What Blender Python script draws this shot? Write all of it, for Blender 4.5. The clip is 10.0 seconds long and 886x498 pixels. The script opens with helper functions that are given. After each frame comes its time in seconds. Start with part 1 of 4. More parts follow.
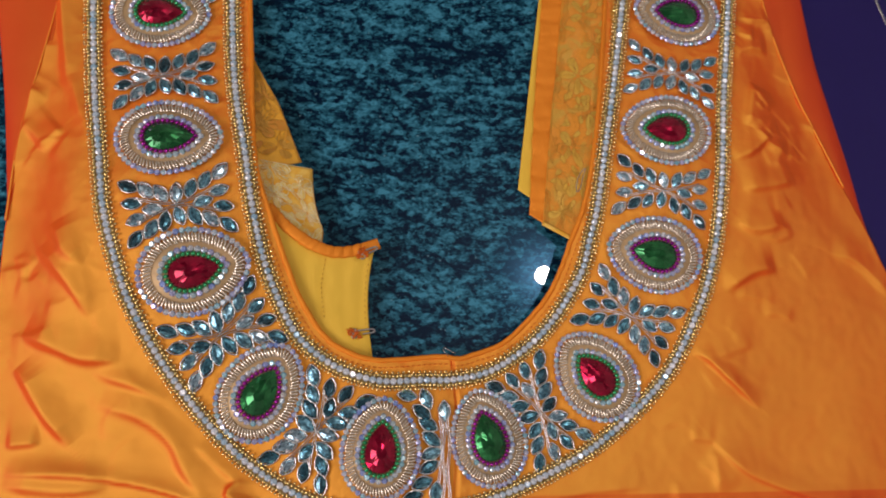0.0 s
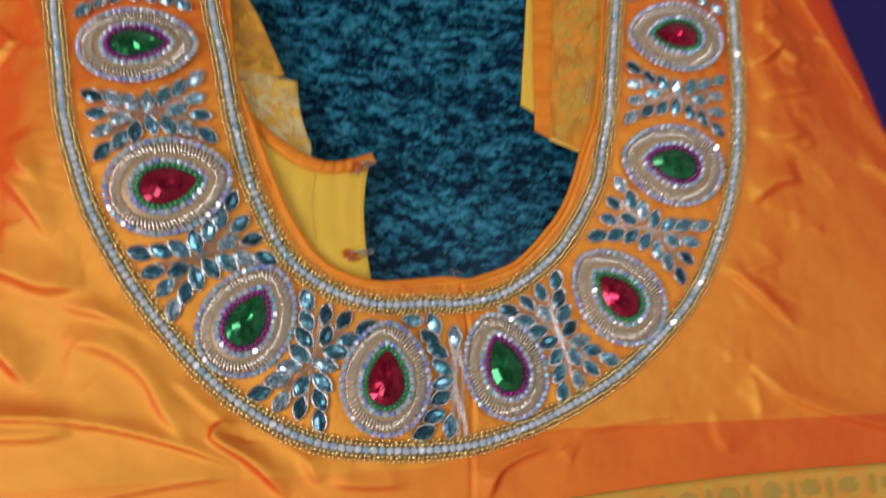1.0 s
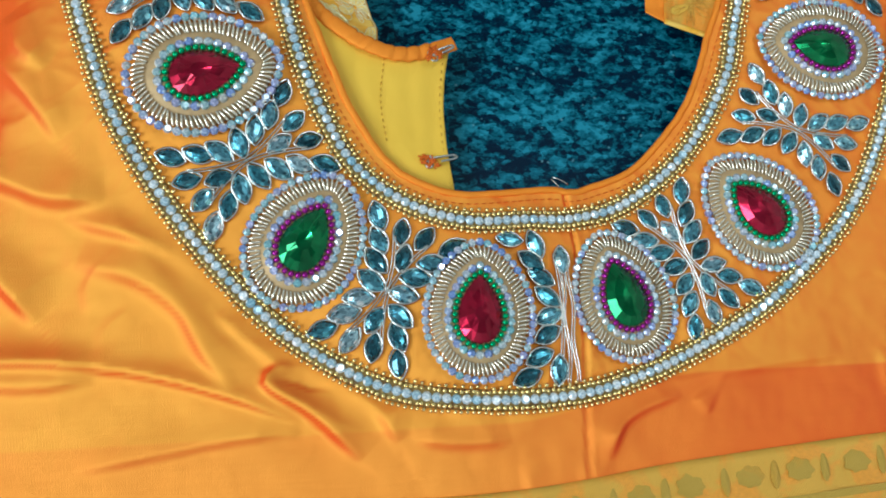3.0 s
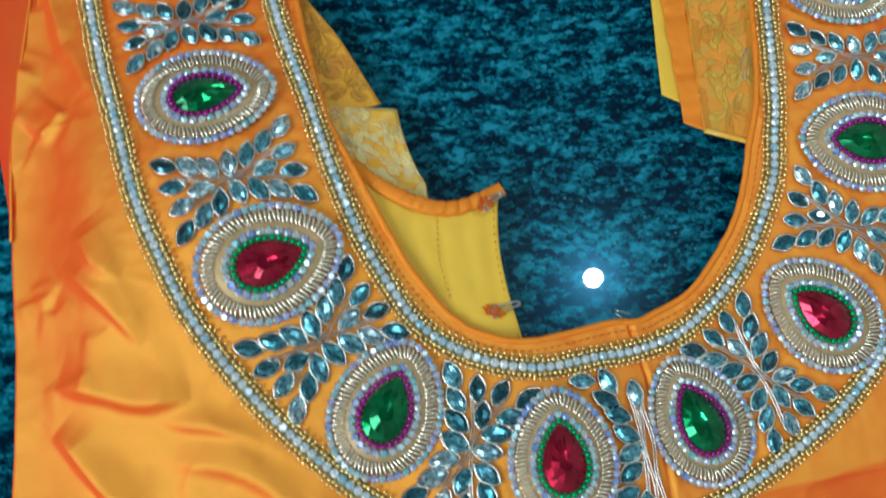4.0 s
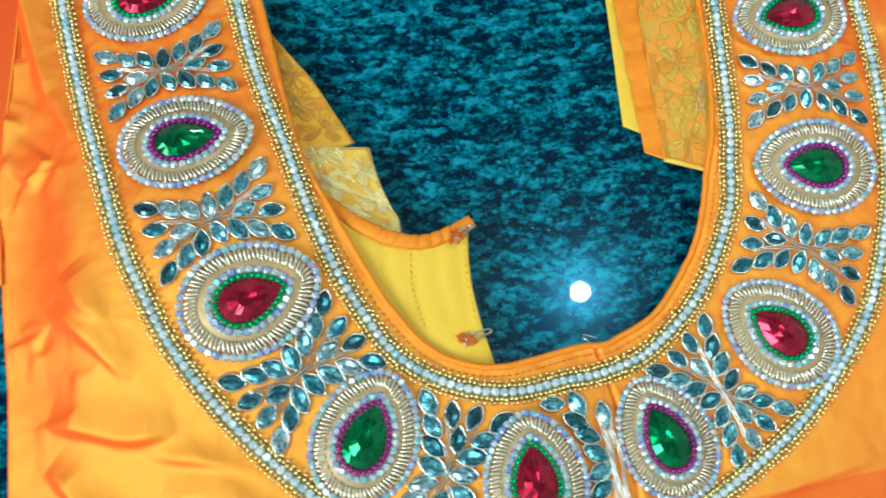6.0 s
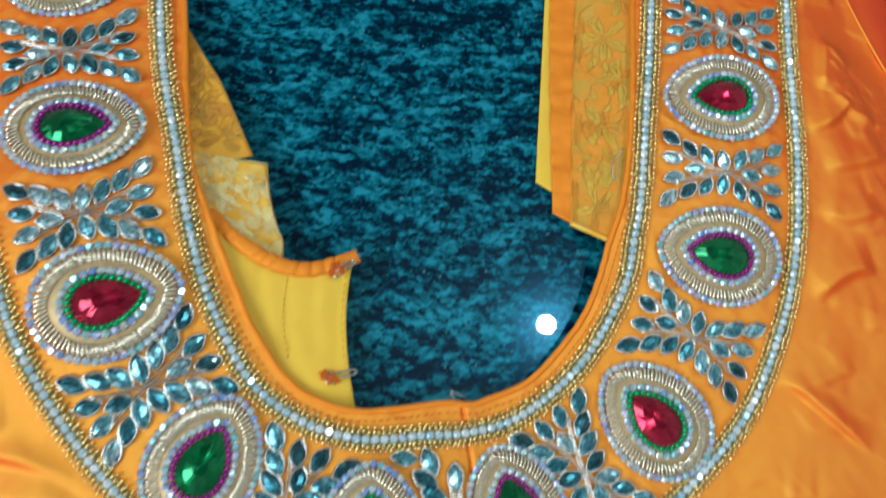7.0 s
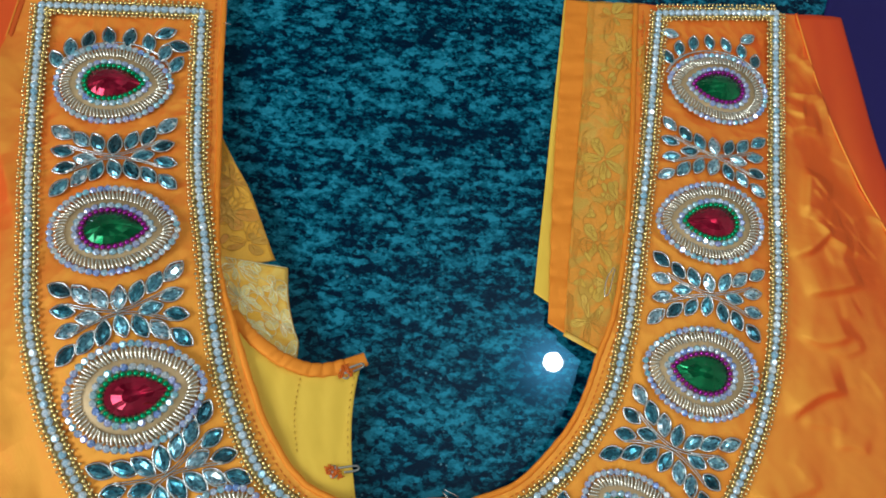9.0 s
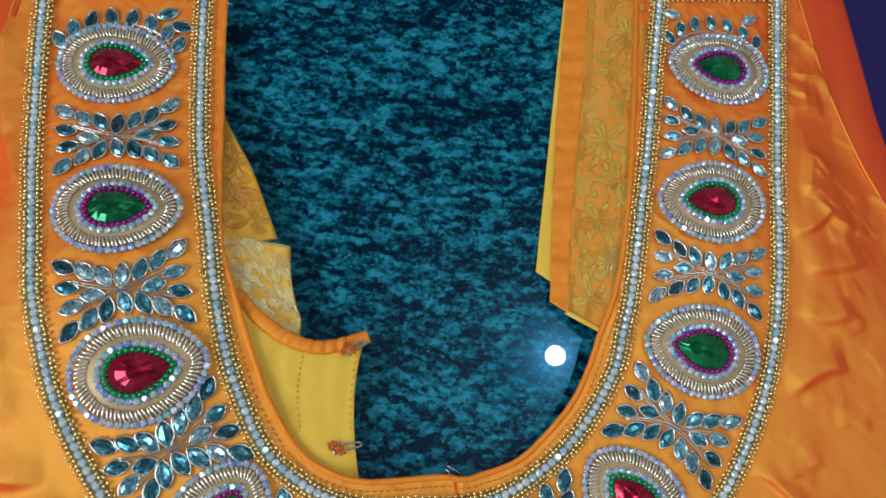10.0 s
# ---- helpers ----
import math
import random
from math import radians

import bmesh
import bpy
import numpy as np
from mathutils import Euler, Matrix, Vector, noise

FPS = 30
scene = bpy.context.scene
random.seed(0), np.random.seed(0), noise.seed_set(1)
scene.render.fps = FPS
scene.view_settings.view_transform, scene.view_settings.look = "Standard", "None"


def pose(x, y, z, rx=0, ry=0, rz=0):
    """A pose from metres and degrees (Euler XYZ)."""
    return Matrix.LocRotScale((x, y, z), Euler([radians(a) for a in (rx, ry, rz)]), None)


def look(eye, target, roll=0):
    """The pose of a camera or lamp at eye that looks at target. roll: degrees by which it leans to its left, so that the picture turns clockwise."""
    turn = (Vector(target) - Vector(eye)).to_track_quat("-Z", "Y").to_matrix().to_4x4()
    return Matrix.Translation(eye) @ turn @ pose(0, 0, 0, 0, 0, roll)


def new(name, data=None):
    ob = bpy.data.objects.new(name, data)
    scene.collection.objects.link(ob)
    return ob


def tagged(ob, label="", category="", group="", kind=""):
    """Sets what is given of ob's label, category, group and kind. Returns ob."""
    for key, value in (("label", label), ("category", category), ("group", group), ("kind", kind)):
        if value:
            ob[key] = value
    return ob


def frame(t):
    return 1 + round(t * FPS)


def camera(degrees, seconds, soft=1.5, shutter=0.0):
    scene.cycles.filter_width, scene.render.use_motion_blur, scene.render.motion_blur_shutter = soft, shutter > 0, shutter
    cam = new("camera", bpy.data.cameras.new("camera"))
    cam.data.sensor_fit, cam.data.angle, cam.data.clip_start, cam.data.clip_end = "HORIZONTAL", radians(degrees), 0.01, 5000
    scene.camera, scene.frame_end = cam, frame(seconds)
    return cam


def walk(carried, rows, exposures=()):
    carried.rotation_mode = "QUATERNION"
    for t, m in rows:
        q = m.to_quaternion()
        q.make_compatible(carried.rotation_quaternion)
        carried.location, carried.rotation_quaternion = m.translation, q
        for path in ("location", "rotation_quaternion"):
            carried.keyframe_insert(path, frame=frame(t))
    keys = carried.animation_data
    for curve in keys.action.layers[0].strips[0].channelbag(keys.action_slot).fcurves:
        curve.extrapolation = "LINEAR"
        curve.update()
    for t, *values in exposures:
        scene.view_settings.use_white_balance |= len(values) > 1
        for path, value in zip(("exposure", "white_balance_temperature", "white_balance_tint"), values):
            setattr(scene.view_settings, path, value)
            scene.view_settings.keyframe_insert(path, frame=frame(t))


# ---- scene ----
# camera and walk
cam = camera(53.8, 10.0, soft=1.8, shutter=0.35)
ROWS = [
    (0, -0.0416, -0.0785, 0.4491, 11.27, -7.84, -0.37),
    (0.5, -0.0361, -0.0893, 0.4672, 11.79, -8.64, -2.55),
    (1, -0.0535, -0.1369, 0.3898, 15.78, -9.59, -3.19),
    (1.2, -0.0569, -0.1464, 0.3402, 14.13, -9.07, -3.28),
    (1.5, -0.0718, -0.1597, 0.3232, 15.59, -9.43, -3.05),
    (2, -0.0592, -0.1491, 0.3212, 15.40, -8.85, -2.95),
    (3.3, -0.0726, -0.1370, 0.3037, 14.53, -7.12, -4.60),
    (3.5, -0.0755, -0.1273, 0.3033, 14.51, -6.32, -6.34),
    (3.7, -0.0787, -0.1160, 0.3120, 14.06, -5.72, -7.80),
    (4, -0.0772, -0.0860, 0.3273, 14.65, -4.15, -9.99),
    (4.2, -0.0810, -0.0737, 0.3335, 14.76, -3.80, -11.65),
    (4.5, -0.0853, -0.0470, 0.3430, 14.39, -3.56, -13.00),
    (5, -0.0891, -0.0478, 0.3458, 15.07, -3.34, -13.93),
    (5.5, -0.0883, -0.0664, 0.3452, 15.85, -3.49, -13.64),
    (5.7, -0.0842, -0.0763, 0.3432, 15.86, -3.61, -13.43),
    (6.8, -0.0354, -0.0903, 0.3458, 15.34, -7.39, -4.05),
    (7, -0.0290, -0.0757, 0.3393, 15.53, -7.57, -3.08),
    (7.2, -0.0188, -0.0564, 0.3321, 15.87, -7.72, -2.50),
    (7.5, -0.0176, -0.0348, 0.3306, 16.10, -7.92, -0.98),
    (8, -0.0217, -0.0335, 0.3374, 16.64, -8.14, -0.34),
    (8.5, -0.0321, -0.0429, 0.3675, 16.36, -7.84, -0.00),
    (9, -0.0297, -0.0482, 0.3782, 16.42, -7.53, 0.00),
    (9.5, -0.0303, -0.0534, 0.3780, 16.19, -7.46, -0.02),
    (10, -0.0294, -0.0562, 0.3770, 16.22, -7.36, -0.05),
]
walk(cam, [(t, pose(x, y, z, rx, ry, rz)) for t, x, y, z, rx, ry, rz in ROWS],
     exposures=[(0.0, -0.86, 7200, 32), (0.5, -1.00, 7050, 36), (1.0, -0.76, 6550, 24), (1.6, -0.45, 5950, 6), (2.2, -0.45, 5800, 3), (3.6, -0.36, 5800, 0),
                (4.0, -0.54, 5780, -1), (4.5, -0.16, 5700, -6), (5.0, 0.17, 5780, -13), (5.7, 0.11, 5800, -12), (7.0, -0.34, 5880, -2), (8.0, -0.39, 5900, 1),
                (9.0, -0.57, 5900, 4), (10.0, -0.65, 5850, 7)])

# light: a bare bulb under the ceiling, and daylight from a window in the west wall
BULB = Vector((0.622, 0.357, 2.10))
world = bpy.data.worlds.new("world")
scene.world = world
world.use_nodes = True
world.node_tree.nodes["Background"].inputs["Color"].default_value = (0.5, 0.56, 0.62, 1)
lamp = bpy.data.lights.new("bulb_light", "POINT")
lamp.energy, lamp.color, lamp.shadow_soft_size = 40.0, (1.0, 0.98, 0.95), 0.027
new("bulb_light", lamp).location = BULB
day = bpy.data.lights.new("window_light", "AREA")
day.shape, day.size, day.size_y = "RECTANGLE", 1.3, 1.2
day.energy, day.color = 64.0, (0.93, 0.97, 1.0)
new("window_light", day).matrix_world = look((-1.69, -0.75, 1.5), (0.0, -0.45, 0.3))


# ---- small node helpers ----
def material(name):
    m = bpy.data.materials.new(name)
    m.use_nodes = True
    nt = m.node_tree
    return m, nt, nt.nodes["Principled BSDF"]


def node(nt, kind, **values):
    n = nt.nodes.new(kind)
    for key, value in values.items():
        if key in n.inputs:
            n.inputs[key].default_value = value
    return n


def ramp(nt, source, stops):
    n = nt.nodes.new("ShaderNodeValToRGB")
    while len(n.color_ramp.elements) < len(stops):
        n.color_ramp.elements.new(0.5)
    for e, (p, c) in zip(n.color_ramp.elements, stops):
        e.position, e.color = p, (*c, 1)
    nt.links.new(source, n.inputs["Fac"])
    return n.outputs["Color"]


def coords(nt, scale=(1, 1, 1), turn=0.0):
    geo = nt.nodes.new("ShaderNodeTexCoord")
    mp = nt.nodes.new("ShaderNodeMapping")
    mp.inputs["Scale"].default_value = scale
    mp.inputs["Rotation"].default_value = (0, 0, radians(turn))
    nt.links.new(geo.outputs["Object"], mp.inputs["Vector"])
    return mp.outputs["Vector"]


def noisy(nt, vec, scale, detail=4.0, rough=0.55, distortion=0.0):
    n = node(nt, "ShaderNodeTexNoise", Scale=scale, Detail=detail, Roughness=rough, Distortion=distortion)
    nt.links.new(vec, n.inputs["Vector"])
    return n.outputs["Fac"]


def bump(nt, bsdf, height, strength, distance):
    b = node(nt, "ShaderNodeBump", Strength=strength, Distance=distance)
    nt.links.new(height, b.inputs["Height"])
    nt.links.new(b.outputs["Normal"], bsdf.inputs["Normal"])
    return b


def mixed(nt, fac, a, b):
    n = nt.nodes.new("ShaderNodeMix")
    n.data_type = "RGBA"
    for sock, v in ((n.inputs[0], fac), (n.inputs[6], a), (n.inputs[7], b)):
        if isinstance(v, (int, float)):
            sock.default_value = v
        elif isinstance(v, tuple):
            sock.default_value = (*v, 1)
        else:
            nt.links.new(v, sock)
    return n.outputs[2]


def silk(name, warp, weft, sheen=0.55, rough=0.42, stripe=None, shot=False):
    """Shot silk: a diffuse body in the warp's colour under a broad gloss in the weft's."""
    m, nt, p = material(name)
    vec = coords(nt)
    slow = noisy(nt, vec, 18.0, 3.0)
    body = mixed(nt, slow, tuple(c * 0.88 for c in warp), tuple(min(1, c * 1.1) for c in warp))
    gloss = node(nt, "ShaderNodeBsdfAnisotropic", Roughness=rough)
    gloss.inputs["Color"].default_value = (*weft, 1)
    if stripe:
        # a woven stripe near the hem: below a line that steps down across the width
        sep = nt.nodes.new("ShaderNodeSeparateXYZ")
        nt.links.new(vec, sep.inputs["Vector"])
        line = nt.nodes.new("ShaderNodeMapRange")
        line.interpolation_type = "SMOOTHSTEP"
        for sock, value in zip(("From Min", "From Max", "To Min", "To Max"), (-0.005, 0.07, -0.1285, -0.1142)):
            line.inputs[sock].default_value = value
        nt.links.new(sep.outputs["X"], line.inputs["Value"])
        below = nt.nodes.new("ShaderNodeMath")
        below.operation = "SUBTRACT"
        nt.links.new(line.outputs["Result"], below.inputs[0])
        nt.links.new(sep.outputs["Y"], below.inputs[1])
        mask = nt.nodes.new("ShaderNodeMapRange")
        mask.inputs["From Max"].default_value, mask.inputs["To Max"].default_value = 0.0012, 0.85
        nt.links.new(below.outputs["Value"], mask.inputs["Value"])
        grow = nt.nodes.new("ShaderNodeMapRange")
        for sock, value in zip(("From Min", "From Max", "To Min", "To Max"), (-0.03, 0.09, 0.3, 1.0)):
            grow.inputs[sock].default_value = value
        nt.links.new(sep.outputs["X"], grow.inputs["Value"])
        share = nt.nodes.new("ShaderNodeMath")
        share.operation = "MULTIPLY"
        nt.links.new(mask.outputs["Result"], share.inputs[0])
        nt.links.new(grow.outputs["Result"], share.inputs[1])
        body = mixed(nt, share.outputs["Value"], body, stripe[0])
        nt.links.new(mixed(nt, share.outputs["Value"], weft, stripe[1]), gloss.inputs["Color"])
    nt.links.new(body, p.inputs["Base Color"])
    p.inputs["Roughness"].default_value = 0.6
    p.inputs["Specular IOR Level"].default_value = 0.3
    mix = node(nt, "ShaderNodeMixShader", Fac=sheen)
    if shot:
        # the weft's gloss dies away as the cloth turns aside
        tilt = node(nt, "ShaderNodeLayerWeight", Blend=0.5)
        amount = nt.nodes.new("ShaderNodeMapRange")
        for sock, value in zip(("From Min", "From Max", "To Min", "To Max"), (0.03, 0.42, sheen, 0.04)):
            amount.inputs[sock].default_value = value
        nt.links.new(tilt.outputs["Facing"], amount.inputs["Value"])
        nt.links.new(amount.outputs["Result"], mix.inputs["Fac"])
    nt.links.new(p.outputs["BSDF"], mix.inputs[1])
    nt.links.new(gloss.outputs["BSDF"], mix.inputs[2])
    threads = nt.nodes.new("ShaderNodeTexWave")
    threads.inputs["Scale"].default_value, threads.inputs["Distortion"].default_value = 700.0, 1.0
    nt.links.new(vec, threads.inputs["Vector"])
    slub = noisy(nt, coords(nt, (40, 600, 40)), 1.0, 2.0)
    both = node(nt, "ShaderNodeMath")
    both.operation = "ADD"
    nt.links.new(threads.outputs["Fac"], both.inputs[0])
    nt.links.new(slub, both.inputs[1])
    b = bump(nt, p, both.outputs["Value"], 0.25, 0.0003)
    nt.links.new(b.outputs["Normal"], gloss.inputs["Normal"])
    nt.links.new(mix.outputs["Shader"], nt.nodes["Material Output"].inputs["Surface"])
    return m


def brocade(name, ground, gold, scale, cover, turn=0.0):
    """Woven zari ground: soft clouds of metal thread in silk, with a fine diagonal weave."""
    m, nt, p = material(name)
    vec = coords(nt, turn=turn)
    cloud = ramp(nt, noisy(nt, vec, scale * 0.5, 3.0, 0.5, 0.8), [(cover - 0.06, (0, 0, 0)), (cover + 0.06, (0.75, 0.75, 0.75))])
    grain = noisy(nt, coords(nt, (700, 1100, 700), turn), 1.0, 2.0)
    tone = mixed(nt, grain, tuple(c * 0.8 for c in ground), tuple(min(1, c * 1.12) for c in ground))
    nt.links.new(mixed(nt, cloud, tone, gold), p.inputs["Base Color"])
    shine = node(nt, "ShaderNodeMath")
    shine.operation = "MULTIPLY_ADD"
    shine.inputs[1].default_value, shine.inputs[2].default_value = 0.3, 0.12
    nt.links.new(cloud, shine.inputs[0])
    nt.links.new(shine.outputs["Value"], p.inputs["Metallic"])
    p.inputs["Roughness"].default_value = 0.45
    thread = node(nt, "ShaderNodeTexWave", Scale=420.0, Distortion=0.6)
    nt.links.new(coords(nt, turn=turn + 35), thread.inputs["Vector"])
    tot = node(nt, "ShaderNodeMath")
    tot.operation = "ADD"
    nt.links.new(thread.outputs["Fac"], tot.inputs[0])
    nt.links.new(grain, tot.inputs[1])
    bump(nt, p, tot.outputs["Value"], 0.3, 0.0004)
    return m


def metal(name, colour, rough, metallic=1.0, spread=0.12):
    m, nt, p = material(name)
    f = noisy(nt, coords(nt), 260.0, 2.0)
    lo, hi = tuple(c * (1 - spread) for c in colour), tuple(min(1, c * (1 + spread)) for c in colour)
    nt.links.new(mixed(nt, f, lo, hi), p.inputs["Base Color"])
    p.inputs["Metallic"].default_value, p.inputs["Roughness"].default_value = metallic, rough
    return m


def crystal(name, stops, rough=0.22, metallic=0.6, cut=0.0, dark=0.16):
    """Foil-backed cut glass whose tint differs from piece to piece."""
    m, nt, p = material(name)
    info = nt.nodes.new("ShaderNodeObjectInfo")
    tint = ramp(nt, info.outputs["Random"], stops)
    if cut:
        # cells painted dark and bright into the tint, as glints of back facets
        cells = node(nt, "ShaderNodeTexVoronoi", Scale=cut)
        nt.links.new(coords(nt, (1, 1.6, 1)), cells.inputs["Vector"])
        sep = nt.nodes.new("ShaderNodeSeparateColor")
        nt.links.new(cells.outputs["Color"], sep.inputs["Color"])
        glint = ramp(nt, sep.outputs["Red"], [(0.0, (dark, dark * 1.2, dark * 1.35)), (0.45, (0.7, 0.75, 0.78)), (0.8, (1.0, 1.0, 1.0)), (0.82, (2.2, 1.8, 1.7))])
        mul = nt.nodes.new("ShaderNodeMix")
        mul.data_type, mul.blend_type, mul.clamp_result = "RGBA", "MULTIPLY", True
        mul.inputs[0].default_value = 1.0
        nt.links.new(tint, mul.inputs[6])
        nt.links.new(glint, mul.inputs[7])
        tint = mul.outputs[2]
    nt.links.new(tint, p.inputs["Base Color"])
    p.inputs["Metallic"].default_value, p.inputs["Roughness"].default_value = metallic, rough
    p.inputs["Coat Weight"].default_value, p.inputs["Coat Roughness"].default_value = 1.0, 0.06
    return m


def jewel(name, deep, bright):
    m, nt, p = material(name)
    # light and dark cells in the colour stand in for the stone's inner reflections
    cut = node(nt, "ShaderNodeTexVoronoi", Scale=150.0)
    nt.links.new(coords(nt), cut.inputs["Vector"])
    f = noisy(nt, coords(nt), 120.0, 2.0)
    tone = mixed(nt, f, deep, bright)
    sep = nt.nodes.new("ShaderNodeSeparateColor")
    nt.links.new(cut.outputs["Color"], sep.inputs["Color"])
    play = nt.nodes.new("ShaderNodeMapRange")
    play.inputs["To Min"].default_value = 0.45
    nt.links.new(sep.outputs["Red"], play.inputs["Value"])
    nt.links.new(mixed(nt, play.outputs["Result"], tuple(c * 0.3 for c in deep), tone), p.inputs["Base Color"])
    p.inputs["Metallic"].default_value, p.inputs["Roughness"].default_value = 0.8, 0.17
    p.inputs["Coat Weight"].default_value, p.inputs["Coat Roughness"].default_value = 0.35, 0.03
    return m


def granite_material():
    """Streaked clouds broken into small mineral grains, with dark specks and bright flecks."""
    m, nt, p = material("blue_granite")

    def weighed(source, weight, rest=None):
        n = node(nt, "ShaderNodeMath")
        n.operation = "MULTIPLY_ADD"
        n.inputs[1].default_value, n.inputs[2].default_value = weight, 0.0
        nt.links.new(source, n.inputs[0])
        if rest is not None:
            nt.links.new(rest, n.inputs[2])
        return n.outputs["Value"]

    def grains(scale, turn):
        cell = node(nt, "ShaderNodeTexVoronoi", Scale=1.0)
        bend = node(nt, "ShaderNodeVectorMath")
        bend.operation = "MULTIPLY_ADD"
        warp = node(nt, "ShaderNodeTexNoise", Scale=1.6, Detail=3.0)
        vec = coords(nt, scale, turn)
        nt.links.new(vec, warp.inputs["Vector"])
        bend.inputs[1].default_value = (0.7, 0.7, 0.0)
        nt.links.new(warp.outputs["Color"], bend.inputs[0])
        nt.links.new(vec, bend.inputs[2])
        nt.links.new(bend.outputs["Vector"], cell.inputs["Vector"])
        sep = nt.nodes.new("ShaderNodeSeparateColor")
        nt.links.new(cell.outputs["Color"], sep.inputs["Color"])
        return sep.outputs["Red"]

    far = noisy(nt, coords(nt, (12, 46, 1), 5), 1.0, 4.0, 0.6, 0.3)
    blot = noisy(nt, coords(nt, (80, 200, 1), 4), 1.0, 4.0, 0.62, 0.0)
    fine = noisy(nt, coords(nt, (800, 900, 1)), 1.0, 3.0, 0.6)
    tot = weighed(far, 0.50)
    tot = weighed(blot, 0.80, tot)
    tot = weighed(grains((230, 360, 1), 3), 0.20, tot)
    tot = weighed(grains((500, 640, 1), -5), 0.20, tot)
    tot = weighed(fine, 0.16, tot)
    tot = weighed(tot, 0.76)
    col = ramp(nt, tot, [(0.60, (0.0004, 0.009, 0.024)), (0.672, (0.0010, 0.026, 0.050)), (0.703, (0.005, 0.067, 0.100)), (0.765, (0.012, 0.120, 0.175)), (0.85, (0.030, 0.23, 0.32))])
    flecks = node(nt, "ShaderNodeTexVoronoi", Scale=150.0)
    nt.links.new(coords(nt), flecks.inputs["Vector"])
    col = mixed(nt, ramp(nt, flecks.outputs["Distance"], [(0.0, (0.9, 0.9, 0.9)), (0.05, (0.7, 0.7, 0.7)), (0.10, (0, 0, 0))]), col, (0.11, 0.28, 0.34))
    nt.links.new(col, p.inputs["Base Color"])
    p.inputs["Roughness"].default_value = 0.15
    p.inputs["Specular IOR Level"].default_value = 0.10
    p.inputs["Specular Tint"].default_value = (0.10, 0.45, 0.80, 1)
    p.inputs["Coat Weight"].default_value, p.inputs["Coat Roughness"].default_value = 0.32, 0.012
    bump(nt, p, fine, 0.02, 0.0002)
    return m


def plaster(name, colour):
    m, nt, p = material(name)
    f = noisy(nt, coords(nt), 3.0, 6.0)
    nt.links.new(mixed(nt, f, tuple(c * 0.9 for c in colour), colour), p.inputs["Base Color"])
    p.inputs["Roughness"].default_value = 0.85
    bump(nt, p, noisy(nt, coords(nt), 60.0, 4.0), 0.2, 0.002)
    return m


SILK = silk("orange_shot_silk", (0.84, 0.105, 0.006), (1.0, 0.63, 0.10), 0.60, 0.70, ((0.76, 0.045, 0.007), (0.96, 0.33, 0.045)), True)
# the blouse silk again, redder and darker: the sleeves' turned-away shade as colour
SHADED_SLEEVE_SILK = silk("shaded_sleeve_silk", (0.74, 0.050, 0.006), (1.0, 0.40, 0.045), 0.32, 0.55, None, True)
PIPING = silk("piping_silk", (0.84, 0.17, 0.010), (1.0, 0.50, 0.05), 0.42, 0.65)
LINING = silk("yellow_cotton_lining", (0.90, 0.55, 0.05), (0.95, 0.68, 0.14), 0.12, 0.6)
VIOLET = silk("violet_silk", (0.009, 0.003, 0.080), (0.025, 0.012, 0.16), 0.09, 0.5)
TEAL = silk("teal_applique", (0.06, 0.26, 0.27), (0.2, 0.5, 0.5), 0.3, 0.5)
BROCADE = brocade("gold_brocade", (0.82, 0.31, 0.022), (0.66, 0.40, 0.06), 150.0, 0.56)
BROCADE_FLAP = brocade("flap_brocade", (0.97, 0.45, 0.03), (0.86, 0.44, 0.05), 150.0, 0.62)
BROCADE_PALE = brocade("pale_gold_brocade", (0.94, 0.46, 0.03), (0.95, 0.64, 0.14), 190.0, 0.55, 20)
ZARI_DARK = brocade("zari_motif", (0.56, 0.30, 0.026), (0.48, 0.31, 0.045), 200.0, 0.4, 5)
ZARI_FIGURE = brocade("zari_figure", (0.76, 0.43, 0.045), (0.70, 0.44, 0.065), 200.0, 0.5, 40)
ZARI_LINE = metal("zari_thread", (0.70, 0.37, 0.055), 0.42, 0.45)
HEM_GOLD = brocade("hem_gold", (0.80, 0.33, 0.028), (0.68, 0.40, 0.055), 150.0, 0.5, 5)
FLAP_FIGURE = brocade("flap_figure", (0.74, 0.29, 0.02), (0.66, 0.36, 0.05), 200.0, 0.5, 40)
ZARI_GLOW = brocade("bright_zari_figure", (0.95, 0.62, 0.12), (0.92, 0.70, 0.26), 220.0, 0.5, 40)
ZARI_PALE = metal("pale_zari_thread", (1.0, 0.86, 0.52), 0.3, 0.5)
BRAID = brocade("dark_gold_braid", (0.16, 0.085, 0.016), (0.30, 0.20, 0.05), 400.0, 0.4)
PAD = metal("padding_thread", (0.52, 0.35, 0.17), 0.5, 0.35, 0.3)
GOLD = metal("gold_bead", (0.95, 0.70, 0.28), 0.22, 0.9)
BULLION = metal("bullion_coil", (0.92, 0.82, 0.66), 0.24, 0.85)
SILVER = metal("silver_wire", (0.68, 0.66, 0.61), 0.27)
STEEL = metal("hook_steel", (0.55, 0.55, 0.55), 0.3)
THREAD = silk("orange_thread", (0.66, 0.12, 0.008), (0.85, 0.3, 0.03), 0.15, 0.6)
NECK_THREAD = silk("neck_thread", (0.74, 0.135, 0.009), (0.9, 0.36, 0.04), 0.2, 0.6)
LINING_THREAD = silk("yellow_thread", (0.66, 0.34, 0.03), (0.85, 0.5, 0.08), 0.15, 0.6)
GREEN_BEAD = metal("green_bead", (0.015, 0.36, 0.13), 0.18, 0.7)
MAGENTA_BEAD = metal("magenta_bead", (0.34, 0.015, 0.26), 0.18, 0.7)
RED_STONE = jewel("red_stone", (0.24, 0.002, 0.016), (0.84, 0.007, 0.075))
